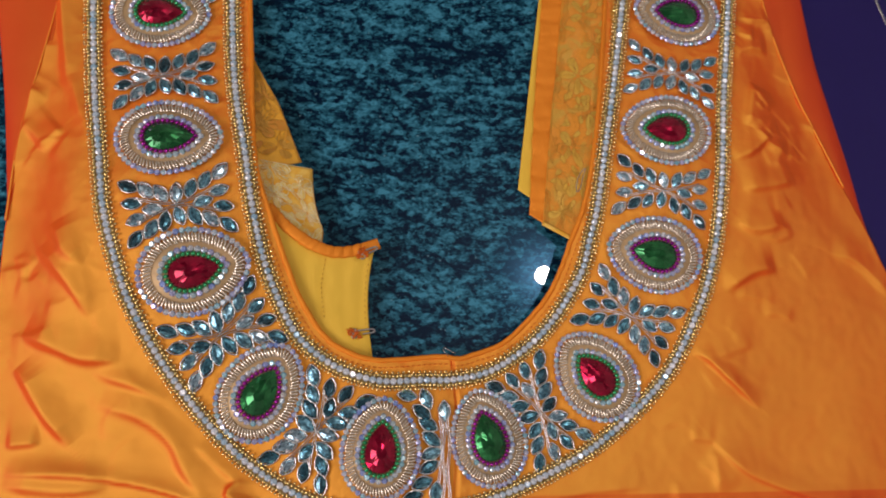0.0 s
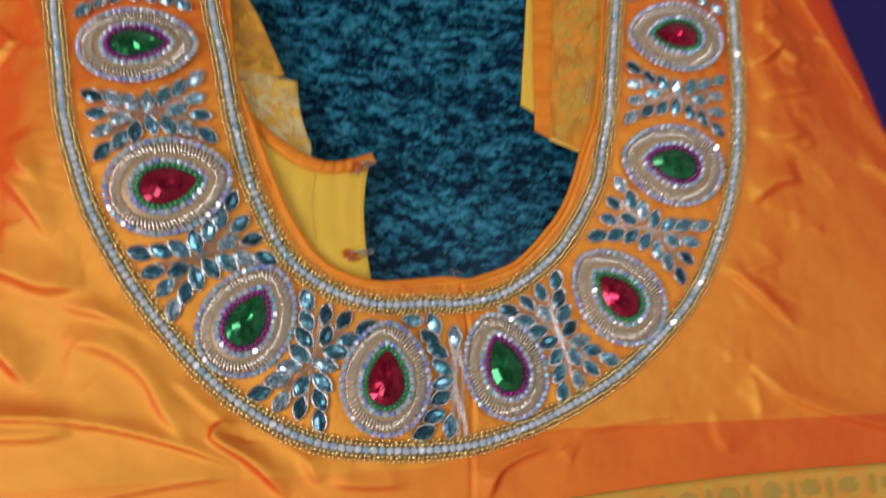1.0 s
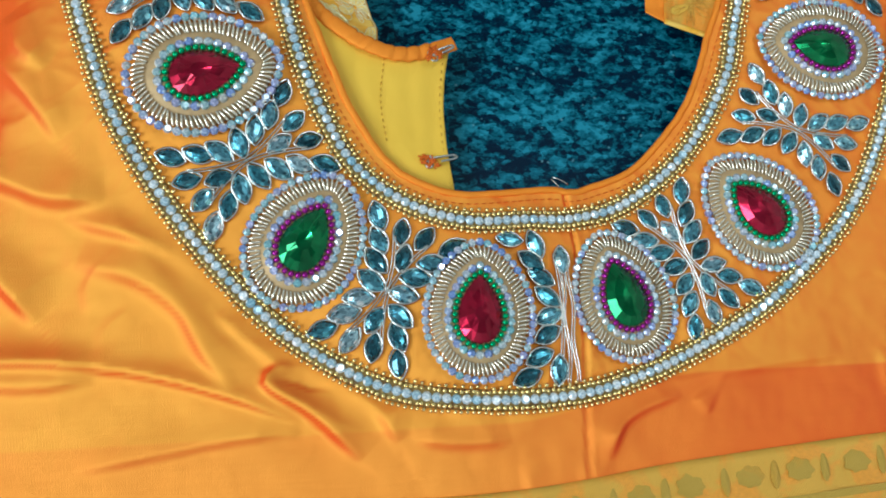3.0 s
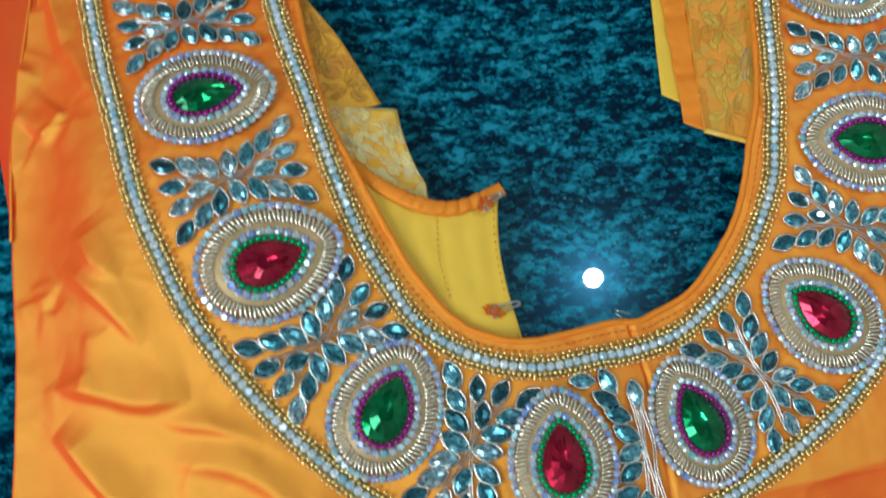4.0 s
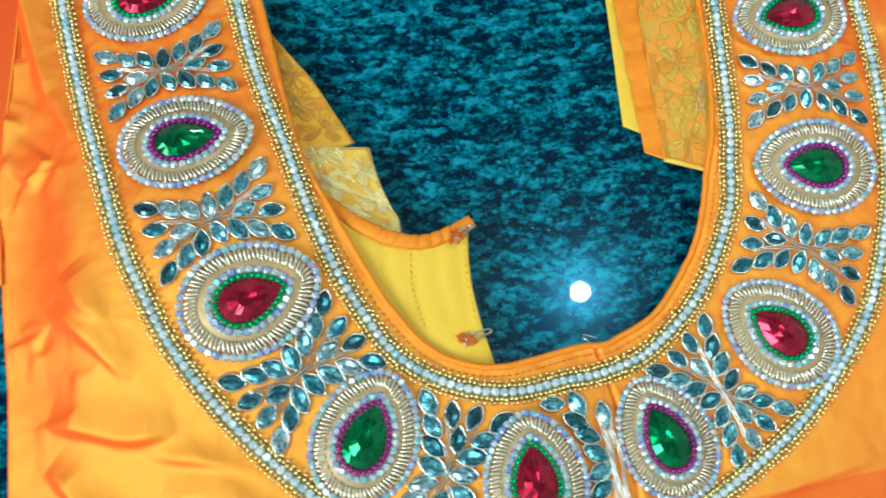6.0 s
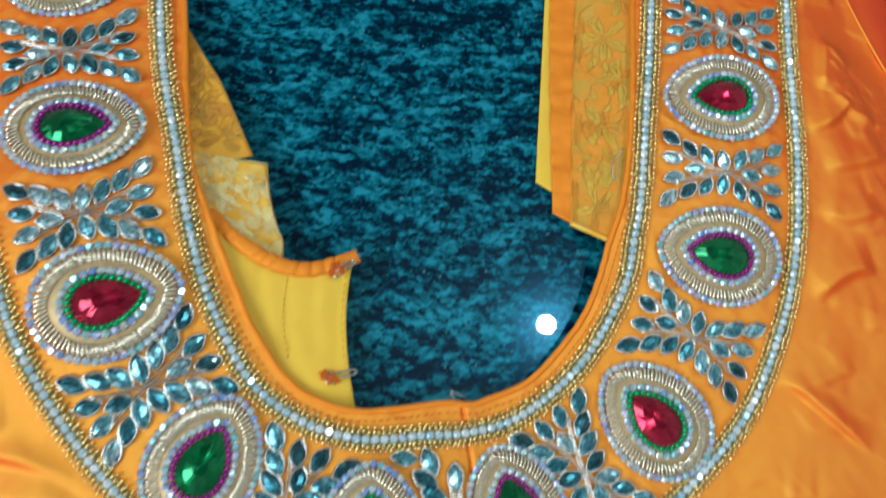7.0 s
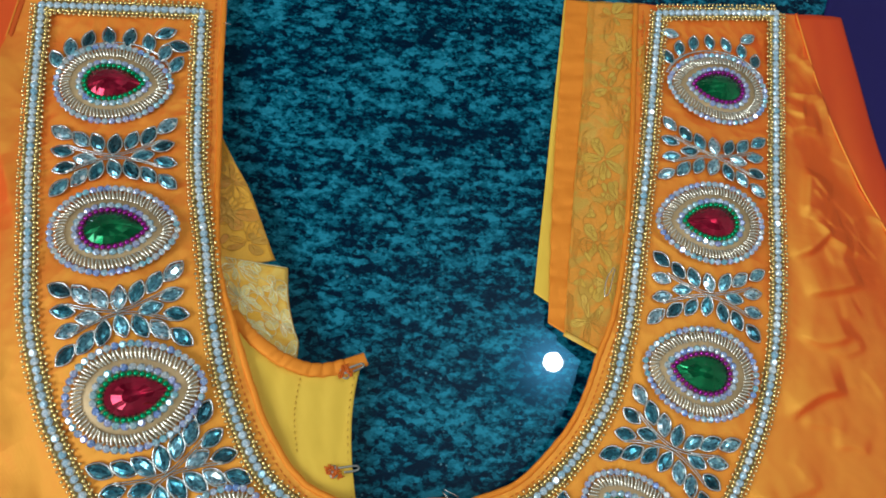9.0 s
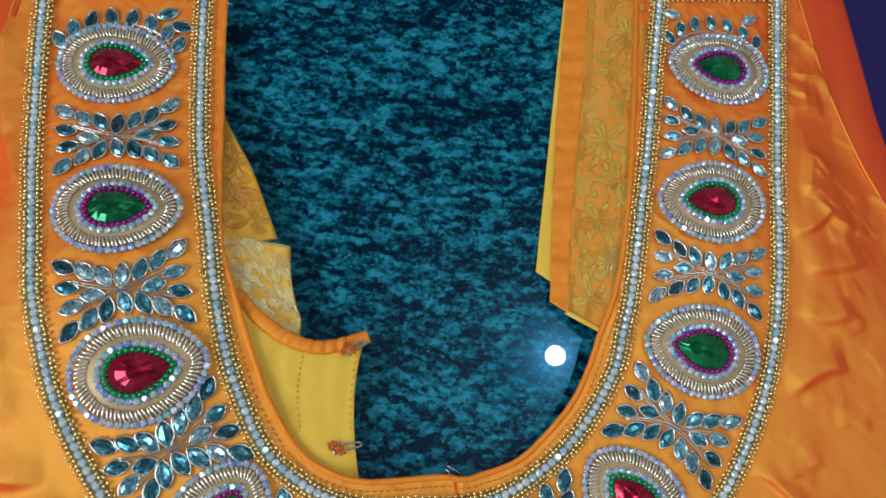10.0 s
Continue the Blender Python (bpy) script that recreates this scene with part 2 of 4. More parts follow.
GREEN_STONE = jewel("green_stone", (0.002, 0.06, 0.018), (0.022, 0.46, 0.13))
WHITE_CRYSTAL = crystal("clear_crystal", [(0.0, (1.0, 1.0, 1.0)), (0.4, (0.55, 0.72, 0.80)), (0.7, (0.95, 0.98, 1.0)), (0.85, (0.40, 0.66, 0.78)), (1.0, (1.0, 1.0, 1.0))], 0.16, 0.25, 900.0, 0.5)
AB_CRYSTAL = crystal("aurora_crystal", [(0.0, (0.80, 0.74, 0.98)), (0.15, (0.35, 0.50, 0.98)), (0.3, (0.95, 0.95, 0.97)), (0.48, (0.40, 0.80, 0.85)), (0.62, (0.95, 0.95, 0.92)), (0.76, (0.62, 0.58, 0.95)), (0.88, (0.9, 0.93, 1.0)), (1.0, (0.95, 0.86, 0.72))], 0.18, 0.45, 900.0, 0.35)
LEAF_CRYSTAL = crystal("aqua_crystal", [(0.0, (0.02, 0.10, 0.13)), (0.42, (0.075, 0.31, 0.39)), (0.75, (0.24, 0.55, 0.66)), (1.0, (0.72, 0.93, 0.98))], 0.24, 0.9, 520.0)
GRANITE = granite_material()
WALL = plaster("wall_plaster", (0.74, 0.74, 0.70))
CEILING = plaster("ceiling_plaster", (0.30, 0.32, 0.33))
GLASS = bpy.data.materials.new("bulb_cap")
GLASS.use_nodes = True
GLASS.node_tree.nodes["Principled BSDF"].inputs["Base Color"].default_value = (0.7, 0.7, 0.7, 1)


# ---- shape helpers ----
def spline(points, step):
    """A smooth line through the points, as (n, k) samples about step apart."""
    p = np.array(points, float)
    ext = np.vstack([2 * p[0] - p[1], p, 2 * p[-1] - p[-2]])
    out = []
    for i in range(1, len(ext) - 2):
        a, b, c, d = ext[i - 1 : i + 3]
        for s in np.linspace(0, 1, 24, endpoint=False):
            out.append(0.5 * (2 * b + (c - a) * s + (2 * a - 5 * b + 4 * c - d) * s * s + (3 * b - a - 3 * c + d) * s**3))
    out.append(p[-1])
    return resample(np.array(out), step)


def resample(line, step=None, count=None):
    d = np.r_[0, np.cumsum(np.linalg.norm(np.diff(line, axis=0), axis=1))]
    n = count or max(2, int(round(d[-1] / step)) + 1)
    at = np.linspace(0, d[-1], n)
    return np.stack([np.interp(at, d, line[:, k]) for k in range(line.shape[1])], 1)


def mesh_object(name, verts, faces, mat, parent=None, smooth=True, label=""):
    me = bpy.data.meshes.new(name)
    me.from_pydata([tuple(map(float, v)) for v in verts], [], faces)
    me.materials.append(mat)
    me.polygons.foreach_set("use_smooth", [smooth] * len(me.polygons))
    me.update()
    ob = new(name, me)
    if parent:
        ob.parent = parent
    if label:
        ob["label"] = label
    return ob


def piece(name, me, parent, m):
    ob = new(name, me)
    ob.parent = parent
    ob.matrix_basis = m
    return ob


def shared(name, verts, faces, mat, smooth=False):
    me = bpy.data.meshes.new(name)
    me.from_pydata([tuple(map(float, v)) for v in verts], [], faces)
    me.materials.append(mat)
    me.polygons.foreach_set("use_smooth", [smooth] * len(me.polygons))
    me.update()
    return me


def rows_to_faces(nu, nv, wrap=False):
    out = []
    for i in range(nu if wrap else nu - 1):
        j = (i + 1) % nu
        for k in range(nv - 1):
            out.append((i * nv + k, j * nv + k, j * nv + k + 1, i * nv + k + 1))
    return out


def sheet(name, left, right, nv, mat, parent, wrinkle=0.0, thick=0.0004, label="", over=None, pucker=0.0):
    """Cloth between two 3D lines that have equally many samples."""
    nu = len(left)
    t = np.linspace(0, 1, nv)[None, :, None]
    g = left[:, None] * (1 - t) + right[:, None] * t
    v = g.reshape(-1, 3)
    if wrinkle:
        v = v.copy()
        for q in v:
            q[2] += wrinkle * (noise.noise((q[0] * 70, q[1] * 45, 2.0)) + 0.5 * noise.noise((q[0] * 160, q[1] * 120, 5.0)))
    if pucker:
        across = np.tile(np.linspace(-1, 1, nv), nu)
        for q, e in zip(v, across):
            k = noise.noise((q[0] * 50, q[1] * 150, 8.0)) + 0.6 * noise.noise((q[0] * 90, q[1] * 330, 3.0))
            q[2] += pucker * k * (0.35 + 0.65 * abs(e))
            q[0] += pucker * 0.6 * e * noise.noise((1.0, q[1] * 120, 4.0))
    if over:
        v[:, 2] = [over(*q) for q in v]
    ob = mesh_object(name, v, rows_to_faces(nu, nv), mat, parent, True, label)
    if thick:
        s = ob.modifiers.new("thickness", "SOLIDIFY")
        s.thickness, s.offset = thick, -1
    return ob


def tube(line, radius, sides=8, flat=1.0):
    """Vertices and faces of a round cord along a 3D line."""
    line = np.asarray(line, float)
    tan = np.gradient(line, axis=0)
    tan /= np.linalg.norm(tan, axis=1)[:, None] + 1e-12
    side = np.cross(tan, (0, 0, 1))
    side /= np.linalg.norm(side, axis=1)[:, None] + 1e-12
    up = np.cross(side, tan)
    a = np.linspace(0, 2 * math.pi, sides, endpoint=False)
    v = line[:, None] + radius * (np.cos(a)[None, :, None] * side[:, None] + flat * np.sin(a)[None, :, None] * up[:, None])
    n = len(line)
    f = [(i * sides + k, i * sides + (k + 1) % sides, (i + 1) * sides + (k + 1) % sides, (i + 1) * sides + k) for i in range(n - 1) for k in range(sides)]
    f += [tuple(range(sides))[::-1], tuple((n - 1) * sides + k for k in range(sides))]
    return v.reshape(-1, 3), f


def joined(parts):
    verts, faces, base = [], [], 0
    for v, f in parts:
        verts.append(np.asarray(v, float))
        faces += [tuple(i + base for i in q) for q in f]
        base += len(v)
    return np.concatenate(verts), faces


def bead_shape(r, flat=0.85):
    v, f = [(0, 0, r * flat)], []
    for k, el in enumerate((40, 0, -45)):
        for i in range(7):
            a = 2 * math.pi * (i + 0.5 * (k % 2)) / 7
            v.append((r * math.cos(radians(el)) * math.cos(a), r * math.cos(radians(el)) * math.sin(a), r * flat * math.sin(radians(el))))
    for i in range(7):
        j = (i + 1) % 7
        f += [(0, 1 + i, 1 + j), (1 + i, 8 + i, 1 + j), (8 + i, 8 + j, 1 + j), (8 + i, 15 + i, 8 + j), (15 + i, 15 + j, 8 + j)]
    return np.array(v), f


def scattered(shape, places):
    v, f = shape
    return joined([(v + np.asarray(p), f) for p in places])


# ---- lie of the cloth ----
NECK = [(-0.0842, 0.184), (-0.0831, 0.1408), (-0.0808, 0.1062), (-0.079, 0.075), (-0.0758, 0.046), (-0.0685, 0.023), (-0.0603, 0.0), (-0.0525, -0.0187),
        (-0.0404, -0.0365), (-0.028, -0.0445), (-0.0154, -0.048), (-0.0023, -0.0477), (0.0134, -0.0463), (0.0215, -0.0462), (0.0255, -0.0470), (0.0338, -0.0452),
        (0.053, -0.037), (0.0749, -0.013), (0.0867, 0.0144), (0.0949, 0.0367), (0.1019, 0.0732), (0.1094, 0.1309), (0.1165, 0.193)]
INNER = [(-0.0936, 0.1721), (-0.092, 0.1343), (-0.0885, 0.0914), (-0.0812, 0.0517), (-0.0775, 0.029), (-0.0713, 0.0025), (-0.0636, -0.018), (-0.0529, -0.0372),
         (-0.0345, -0.0515), (-0.0138, -0.0582), (0.0079, -0.0578), (0.0259, -0.0573), (0.047, -0.0514), (0.0718, -0.0325), (0.0905, -0.0045), (0.0965, 0.016),
         (0.1005, 0.0317), (0.1065, 0.0678), (0.1126, 0.1011), (0.1206, 0.1469), (0.1276, 0.1879)]
OUTER = [(-0.1643, 0.1699), (-0.1619, 0.1296), (-0.1574, 0.088), (-0.1517, 0.054), (-0.1467, 0.0232), (-0.1402, 0.0), (-0.1333, -0.02), (-0.1197, -0.0452),
         (-0.1044, -0.0668), (-0.085, -0.0889), (-0.0655, -0.1044), (-0.0421, -0.1162), (-0.0145, -0.1208), (0.0145, -0.1211), (0.0365, -0.1176), (0.0664, -0.1069),
         (0.1006, -0.0882), (0.134, -0.057), (0.1535, -0.0215), (0.163, 0.0085), (0.169, 0.046), (0.174, 0.0897), (0.1818, 0.1357), (0.1906, 0.1935)]
EDGE_LEFT = [(-0.174, 0.182), (-0.183, 0.124), (-0.1935, 0.065), (-0.1965, 0.02), (-0.1975, -0.026), (-0.201, -0.07), (-0.206, -0.12), (-0.209, -0.165)]
HEM_LINE = [(-0.209, -0.165), (-0.15, -0.156), (-0.0937, -0.1525), (-0.0065, -0.1525), (0.064, -0.1458), (0.157, -0.1398), (0.262, -0.138)]
EDGE_RIGHT = [(0.262, -0.138), (0.2735, -0.077), (0.2755, -0.021), (0.2655, 0.012), (0.249, 0.05), (0.233, 0.086), (0.2245, 0.106), (0.2127, 0.1444), (0.2035, 0.196)]
# folds of the silk: points, width of the steep side, height
FOLDS_LOW = [
    ([(-0.184, -0.036), (-0.167, -0.043), (-0.153, -0.0485), (-0.135, -0.0485)], 0.0034, 0.0046),
    ([(-0.150, -0.053), (-0.142, -0.057), (-0.121, -0.064), (-0.104, -0.075), (-0.092, -0.089)], 0.0024, 0.0034),
    ([(-0.186, -0.052), (-0.180, -0.059), (-0.170, -0.074), (-0.157, -0.089)], 0.0028, 0.0048),
    ([(-0.187, -0.088), (-0.171, -0.0865)], 0.0026, 0.0030),
    ([(-0.190, -0.101), (-0.155, -0.102), (-0.124, -0.107), (-0.098, -0.115), (-0.072, -0.1255)], 0.0017, 0.0034),
    ([(-0.188, -0.106), (-0.159, -0.109), (-0.138, -0.107)], 0.0032, 0.0030),
    ([(-0.147, -0.069), (-0.126, -0.076), (-0.112, -0.087), (-0.104, -0.102), (-0.094, -0.114)], 0.0032, 0.0036),
    ([(-0.101, -0.087), (-0.098, -0.090), (-0.086, -0.101), (-0.075, -0.109)], 0.0022, 0.0036),
    ([(-0.070, -0.108), (-0.080, -0.1065), (-0.0845, -0.1095), (-0.083, -0.1135), (-0.069, -0.123), (-0.053, -0.139)], 0.0022, 0.0048),
    ([(-0.077, -0.1045), (-0.072, -0.1065), (-0.059, -0.113), (-0.047, -0.123), (-0.041, -0.134)], 0.0030, 0.0052),
    ([(-0.0385, -0.1318), (-0.0208, -0.1345), (-0.0027, -0.1343)], 0.003, 0.0024),
    ([(-0.1461, -0.1362), (-0.0978, -0.1293), (-0.0713, -0.1275)], 0.003, 0.0022),
    ([(0.030, -0.144), (0.036, -0.132), (0.046, -0.126), (0.060, -0.122)], 0.0022, 0.0034),
    ([(0.050, -0.1185), (0.087, -0.114), (0.125, -0.111)], 0.0030, 0.0016),
]
FOLDS_LEFT = [
    ([(-0.1705, 0.0964), (-0.1618, 0.0739), (-0.1506, 0.0563)], 0.0044, 0.0044),
    ([(-0.1839, 0.0562), (-0.1715, 0.0669)], 0.0044, 0.003),
    ([(-0.178, 0.006), (-0.162, -0.012), (-0.150, -0.029)], 0.0030, 0.0034),
    ([(-0.1716, 0.0173), (-0.1635, 0.0026), (-0.1542, -0.0039)], 0.004, 0.003),
    ([(-0.181, 0.158), (-0.176, 0.12), (-0.170, 0.085)], 0.005, 0.004),
]
FOLDS_RIGHT = [
    ([(0.1378, -0.0526), (0.1529, -0.0445), (0.170, -0.058), (0.1875, -0.073)], 0.0018, 0.0034),
    ([(0.1565, -0.0848), (0.1771, -0.1045), (0.21, -0.117), (0.2452, -0.1251)], 0.0025, 0.0026),
    ([(0.1684, -0.0114), (0.1859, -0.0012), (0.2007, 0.0017)], 0.0032, 0.0040),
    ([(0.1817, 0.044), (0.2, 0.047), (0.2166, 0.0518)], 0.0034, 0.0034),
    ([(0.174, 0.060), (0.190, 0.066), (0.2015, 0.077)], 0.0026, 0.0036),
    ([(0.195, 0.108), (0.191, 0.094), (0.1875, 0.080)], 0.0030, 0.0034),
    ([(0.184, 0.124), (0.195, 0.129), (0.209, 0.129)], 0.0034, 0.0036),
    ([(0.188, 0.140), (0.199, 0.1355)], 0.0024, 0.0024),
    ([(0.191, 0.150), (0.200, 0.148), (0.212, 0.149)], 0.0026, 0.0026),
    ([(0.191, 0.082), (0.201, 0.071), (0.214, 0.066)], 0.0030, 0.0026),
    ([(0.235, 0.012), (0.252, 0.006), (0.272, -0.012)], 0.0030, 0.0026),
    ([(0.188, 0.168), (0.196, 0.172), (0.2035, 0.170)], 0.0026, 0.0022),
    ([(0.176, 0.026), (0.190, 0.022), (0.207, 0.026)], 0.0034, 0.0028),
]


def swell(x, y):
    """Height of the embroidered band over the slab."""
    def g(cx, cy, sx, sy):
        return math.exp(-(((x - cx) / sx) ** 2) / 2 - ((y - cy) / sy) ** 2 / 2)
    return 0.008 + 0.019 * g(-0.115, 0.02, 0.06, 0.055) + 0.014 * g(0.145, 0.055, 0.05, 0.07) + 0.008 * g(-0.0125, -0.09, 0.03, 0.03)


def line_distance(p, line):
    """Distances from points to a line, and the side on which they lie."""
    a, b = line[:-1], line[1:]
    d = b - a
    rel = p[:, None] - a[None]
    t = np.clip((rel * d).sum(-1) / (d * d).sum(-1), 0, 1)
    off = rel - t[..., None] * d
    dist = np.linalg.norm(off, axis=-1)
    k = dist.argmin(1)
    i = np.arange(len(p))
    return dist[i, k], np.sign(d[k, 0] * rel[i, k, 1] - d[k, 1] * rel[i, k, 0]), k, t[i, k]


def small_puckers():
    """Short crisp creases that run out from the embroidered band."""
    r = random.Random(21)
    line = spline(OUTER, 0.004)
    out = []
    for _ in range(90):
        i = r.randrange(4, len(line) - 5)
        if line[i][1] < -0.02 and line[i][0] < 0.11 and r.random() < 0.8:
            continue
        t = line[i + 2] - line[i - 2]
        n = np.array((t[1], -t[0])) / np.linalg.norm(t)
        a = line[i] + n * r.uniform(0.008, 0.045)
        turn = r.uniform(-0.9, 0.9)
        d = np.array((n[0] * math.cos(turn) - n[1] * math.sin(turn), n[0] * math.sin(turn) + n[1] * math.cos(turn)))
        size = r.uniform(0.008, 0.028)
        bend = np.array((-d[1], d[0])) * r.uniform(-0.25, 0.25) * size
        out.append(([a, a + d * size * 0.5 + bend, a + d * size], r.uniform(0.0020, 0.0034), r.uniform(0.0005, 0.0013)))
    return out


def relief(p):
    """Folds and slack of loose silk at points (n, 2)."""
    z = np.zeros(len(p))
    for pts, w, h in FOLDS_LOW + FOLDS_LEFT + FOLDS_RIGHT + small_puckers():
        line = spline(pts, 0.003)
        near = ((p > line.min(0) - 0.02) & (p < line.max(0) + 0.02)).all(1)
        if not near.any():
            continue
        dist, side, k, t = line_distance(p[near], line)
        along = (k + t) / (len(line) - 1)
        q = np.where(side > 0, dist / (w * 3.3), dist / (w * 0.62))
        z[near] += 0.95 * h * np.exp(-np.abs(q) ** 1.6) * np.clip(np.sin(math.pi * np.clip(along, 0.02, 0.98)) * 1.6, 0, 1)
    for i, (x, y) in enumerate(p):
        z[i] += 0.0012 * noise.noise((x * 24, y * 24, 0.3)) + 0.0005 * noise.noise((x * 60 + y * 25, y * 70, 1.7)) + 0.0002 * noise.noise((x * 190, y * 150, 4.1))
    return z


# ---- the room ----
def box(name, lo, hi, mat):
    x0, y0, z0 = lo
    x1, y1, z1 = hi
    v = [(x, y, z) for z in (z0, z1) for y in (y0, y1) for x in (x0, x1)]
    f = [(0, 2, 3, 1), (4, 5, 7, 6), (0, 1, 5, 4), (2, 6, 7, 3), (0, 4, 6, 2), (1, 3, 7, 5)]
    return mesh_object(name, v, f, mat, None, False)


floor_slab = box("floor", (-1.7, -1.8, -0.03), (1.9, 1.9, 0.0), GRANITE)
tagged(floor_slab, "polished dark teal-blue granite slab with streaky speckles", "floor", kind="structure")
for nm, lo, hi in (("wall_north", (-1.7, 1.9, -0.03), (1.9, 2.0, 2.6)), ("wall_south", (-1.7, -1.9, -0.03), (1.9, -1.8, 2.6)),
                   ("wall_east", (1.9, -1.9, -0.03), (2.0, 2.0, 2.6))):
    tagged(box(nm, lo, hi, WALL), "plain painted plaster wall of the room", "wall", kind="structure")


def box_shape(lo, hi):
    v = np.array([(x, y, z) for z in (lo[2], hi[2]) for y in (lo[1], hi[1]) for x in (lo[0], hi[0])], float)
    return v, [(0, 2, 3, 1), (4, 5, 7, 6), (0, 1, 5, 4), (2, 6, 7, 3), (0, 4, 6, 2), (1, 3, 7, 5)]


west = mesh_object("wall_west", *joined([box_shape((-1.8, -1.9, -0.03), (-1.7, 2.0, 0.9)), box_shape((-1.8, -1.9, 2.1), (-1.7, 2.0, 2.6)),
                                         box_shape((-1.8, -1.9, 0.9), (-1.7, -1.4, 2.1)), box_shape((-1.8, -0.1, 0.9), (-1.7, 2.0, 2.1))]), WALL, None, False)
tagged(west, "plain painted plaster wall with a window opening", "wall", kind="structure")
window = mesh_object("window_1", *joined([box_shape((-1.77, -1.4, 0.9), (-1.73, -0.1, 0.94)), box_shape((-1.77, -1.4, 2.06), (-1.73, -0.1, 2.1)),
                                          box_shape((-1.77, -1.4, 0.94), (-1.73, -1.36, 2.06)), box_shape((-1.77, -0.14, 0.94), (-1.73, -0.1, 2.06)),
                                          box_shape((-1.77, -0.77, 0.94), (-1.73, -0.73, 2.06))]), CEILING, None, False)
tagged(window, "painted window frame letting in daylight", "window", kind="structure")
tagged(box("ceiling", (-1.8, -1.9, 2.6), (2.0, 2.0, 2.7), CEILING), "plain white ceiling", "ceiling", kind="structure")

pendant = tagged(new("pendant_lamp"), "bare bulb on a short cord under the ceiling", "lamp")
pendant.location = BULB
prof = [(0.004, 0.5), (0.004, 0.12), (0.016, 0.115), (0.018, 0.06), (0.014, 0.048)]
ang = np.linspace(0, 2 * math.pi, 16, endpoint=False)
pv = [(r * math.cos(a), r * math.sin(a), z) for a in ang for r, z in prof]
mesh_object("socket", pv, rows_to_faces(16, len(prof), True), GLASS, pendant)

# ---- the blouse ----
blouse = tagged(new("blouse"), "orange silk blouse with wide jewelled neckline lying on granite", "blouse")


def lifted(line, dz=0.0):
    return np.array([(x, y, swell(x, y) + dz) for x, y in line])


neck = spline(NECK, 0.0005)
inner_line = spline(INNER, 0.001)
outer_line = spline(OUTER, 0.001)
NU = len(neck)


def neck_at(x, y):
    return int(np.linalg.norm(neck - np.array((x, y)), axis=1).argmin())



def edge_samples(line, count):
    return resample(spline(line, 0.002), count=count)


cut_a, cut_b = int(NU * 0.34), int(NU * 0.665)
edge = np.concatenate([edge_samples(EDGE_LEFT, cut_a + 1)[:-1], edge_samples(HEM_LINE, cut_b - cut_a + 1)[:-1], edge_samples(EDGE_RIGHT, NU - cut_b)])

NV = 120
tv = np.linspace(0, 1, NV)[None, :, None]
flat_grid = neck[:, None] * (1 - tv) + edge[:, None] * tv
xy = flat_grid.reshape(-1, 2)
d_out, side_out, _, _ = line_distance(xy, outer_line[::4])
loose = np.where(side_out < 0, np.clip((d_out - 0.004) / 0.012, 0, 1), 0)
d_left = line_distance(xy, edge_samples(EDGE_LEFT, 40))[0]
d_right = line_distance(xy, edge_samples(EDGE_RIGHT, 40))[0]
near_edge = np.clip(np.minimum(d_left, d_right) / 0.035, 0, 1)
near_edge = near_edge * near_edge * (3 - 2 * near_edge)
height = np.array([swell(x, y) for x, y in xy])
height = 0.0065 + (height - 0.0065) * near_edge
seam_line = spline([(0.0238, -0.046), (0.0262, -0.0726), (0.0258, -0.1024), (0.0242, -0.127), (0.023, -0.158)], 0.003)
d_seam, side_seam, _, _ = line_distance(xy, seam_line)
height += 0.0005 * np.exp(-((d_seam / 0.0022) ** 2)) * (side_seam > 0) - 0.0012 * np.exp(-((d_seam / 0.0008) ** 2))
height += relief(xy) * loose
for k, (x, y) in enumerate(xy):
    if loose[k] < 1:
        crease = abs(noise.noise((x * 75, y * 75, 2.2))) + 0.5 * abs(noise.noise((x * 170, y * 170, 7.1)))
        height[k] -= 0.0011 * crease * (1 - loose[k])
cloth = np.c_[xy, height]
body = mesh_object("front_panel", cloth, [q[::-1] for q in rows_to_faces(NU, NV)], SILK, blouse)
th = body.modifiers.new("thickness", "SOLIDIFY")
th.thickness, th.offset = 0.0006, -1


# gold hem below the neckline
hem = edge_samples(HEM_LINE, 150)
low = resample(spline([(-0.209, -0.215), (-0.0937, -0.212), (0.0, -0.212), (0.07, -0.203), (0.157, -0.196), (0.255, -0.193)], 0.002), count=150)


def cloth_height(pts):
    """Height of the modelled panel under points, from the nearest vertices."""
    out = []
    for p in pts:
        d = ((xy - p) ** 2).sum(1)
        k = np.argpartition(d, 4)[:4]
        w = 1 / (d[k] + 1e-8)
        out.append((height[k] * w).sum() / w.sum())
    return np.array(out)


tt = np.linspace(0, 1, 22)[None, :, None]
hz = cloth_height(hem)
hem_top = hem + np.array((0.0, 0.0012))
hg = (hem_top[:, None] * (1 - tt) + low[:, None] * tt).reshape(-1, 2)
fall = np.tile(np.linspace(0, 1, 22), len(hem))
hzz = (np.repeat(hz, 22) + 0.0001) * (1 - fall) + 0.004 * fall + 0.0006 * np.clip(fall * 6, 0, 1) * np.array([noise.noise((x * 60, y * 60, 9.0)) for x, y in hg])
hem_ob = mesh_object("hem_border", np.c_[hg, hzz], rows_to_faces(len(hem), 22), HEM_GOLD, blouse, True, "olive gold zari border with woven motifs")
th = hem_ob.modifiers.new("thickness", "SOLIDIFY")
th.thickness, th.offset = 0.0006, -1

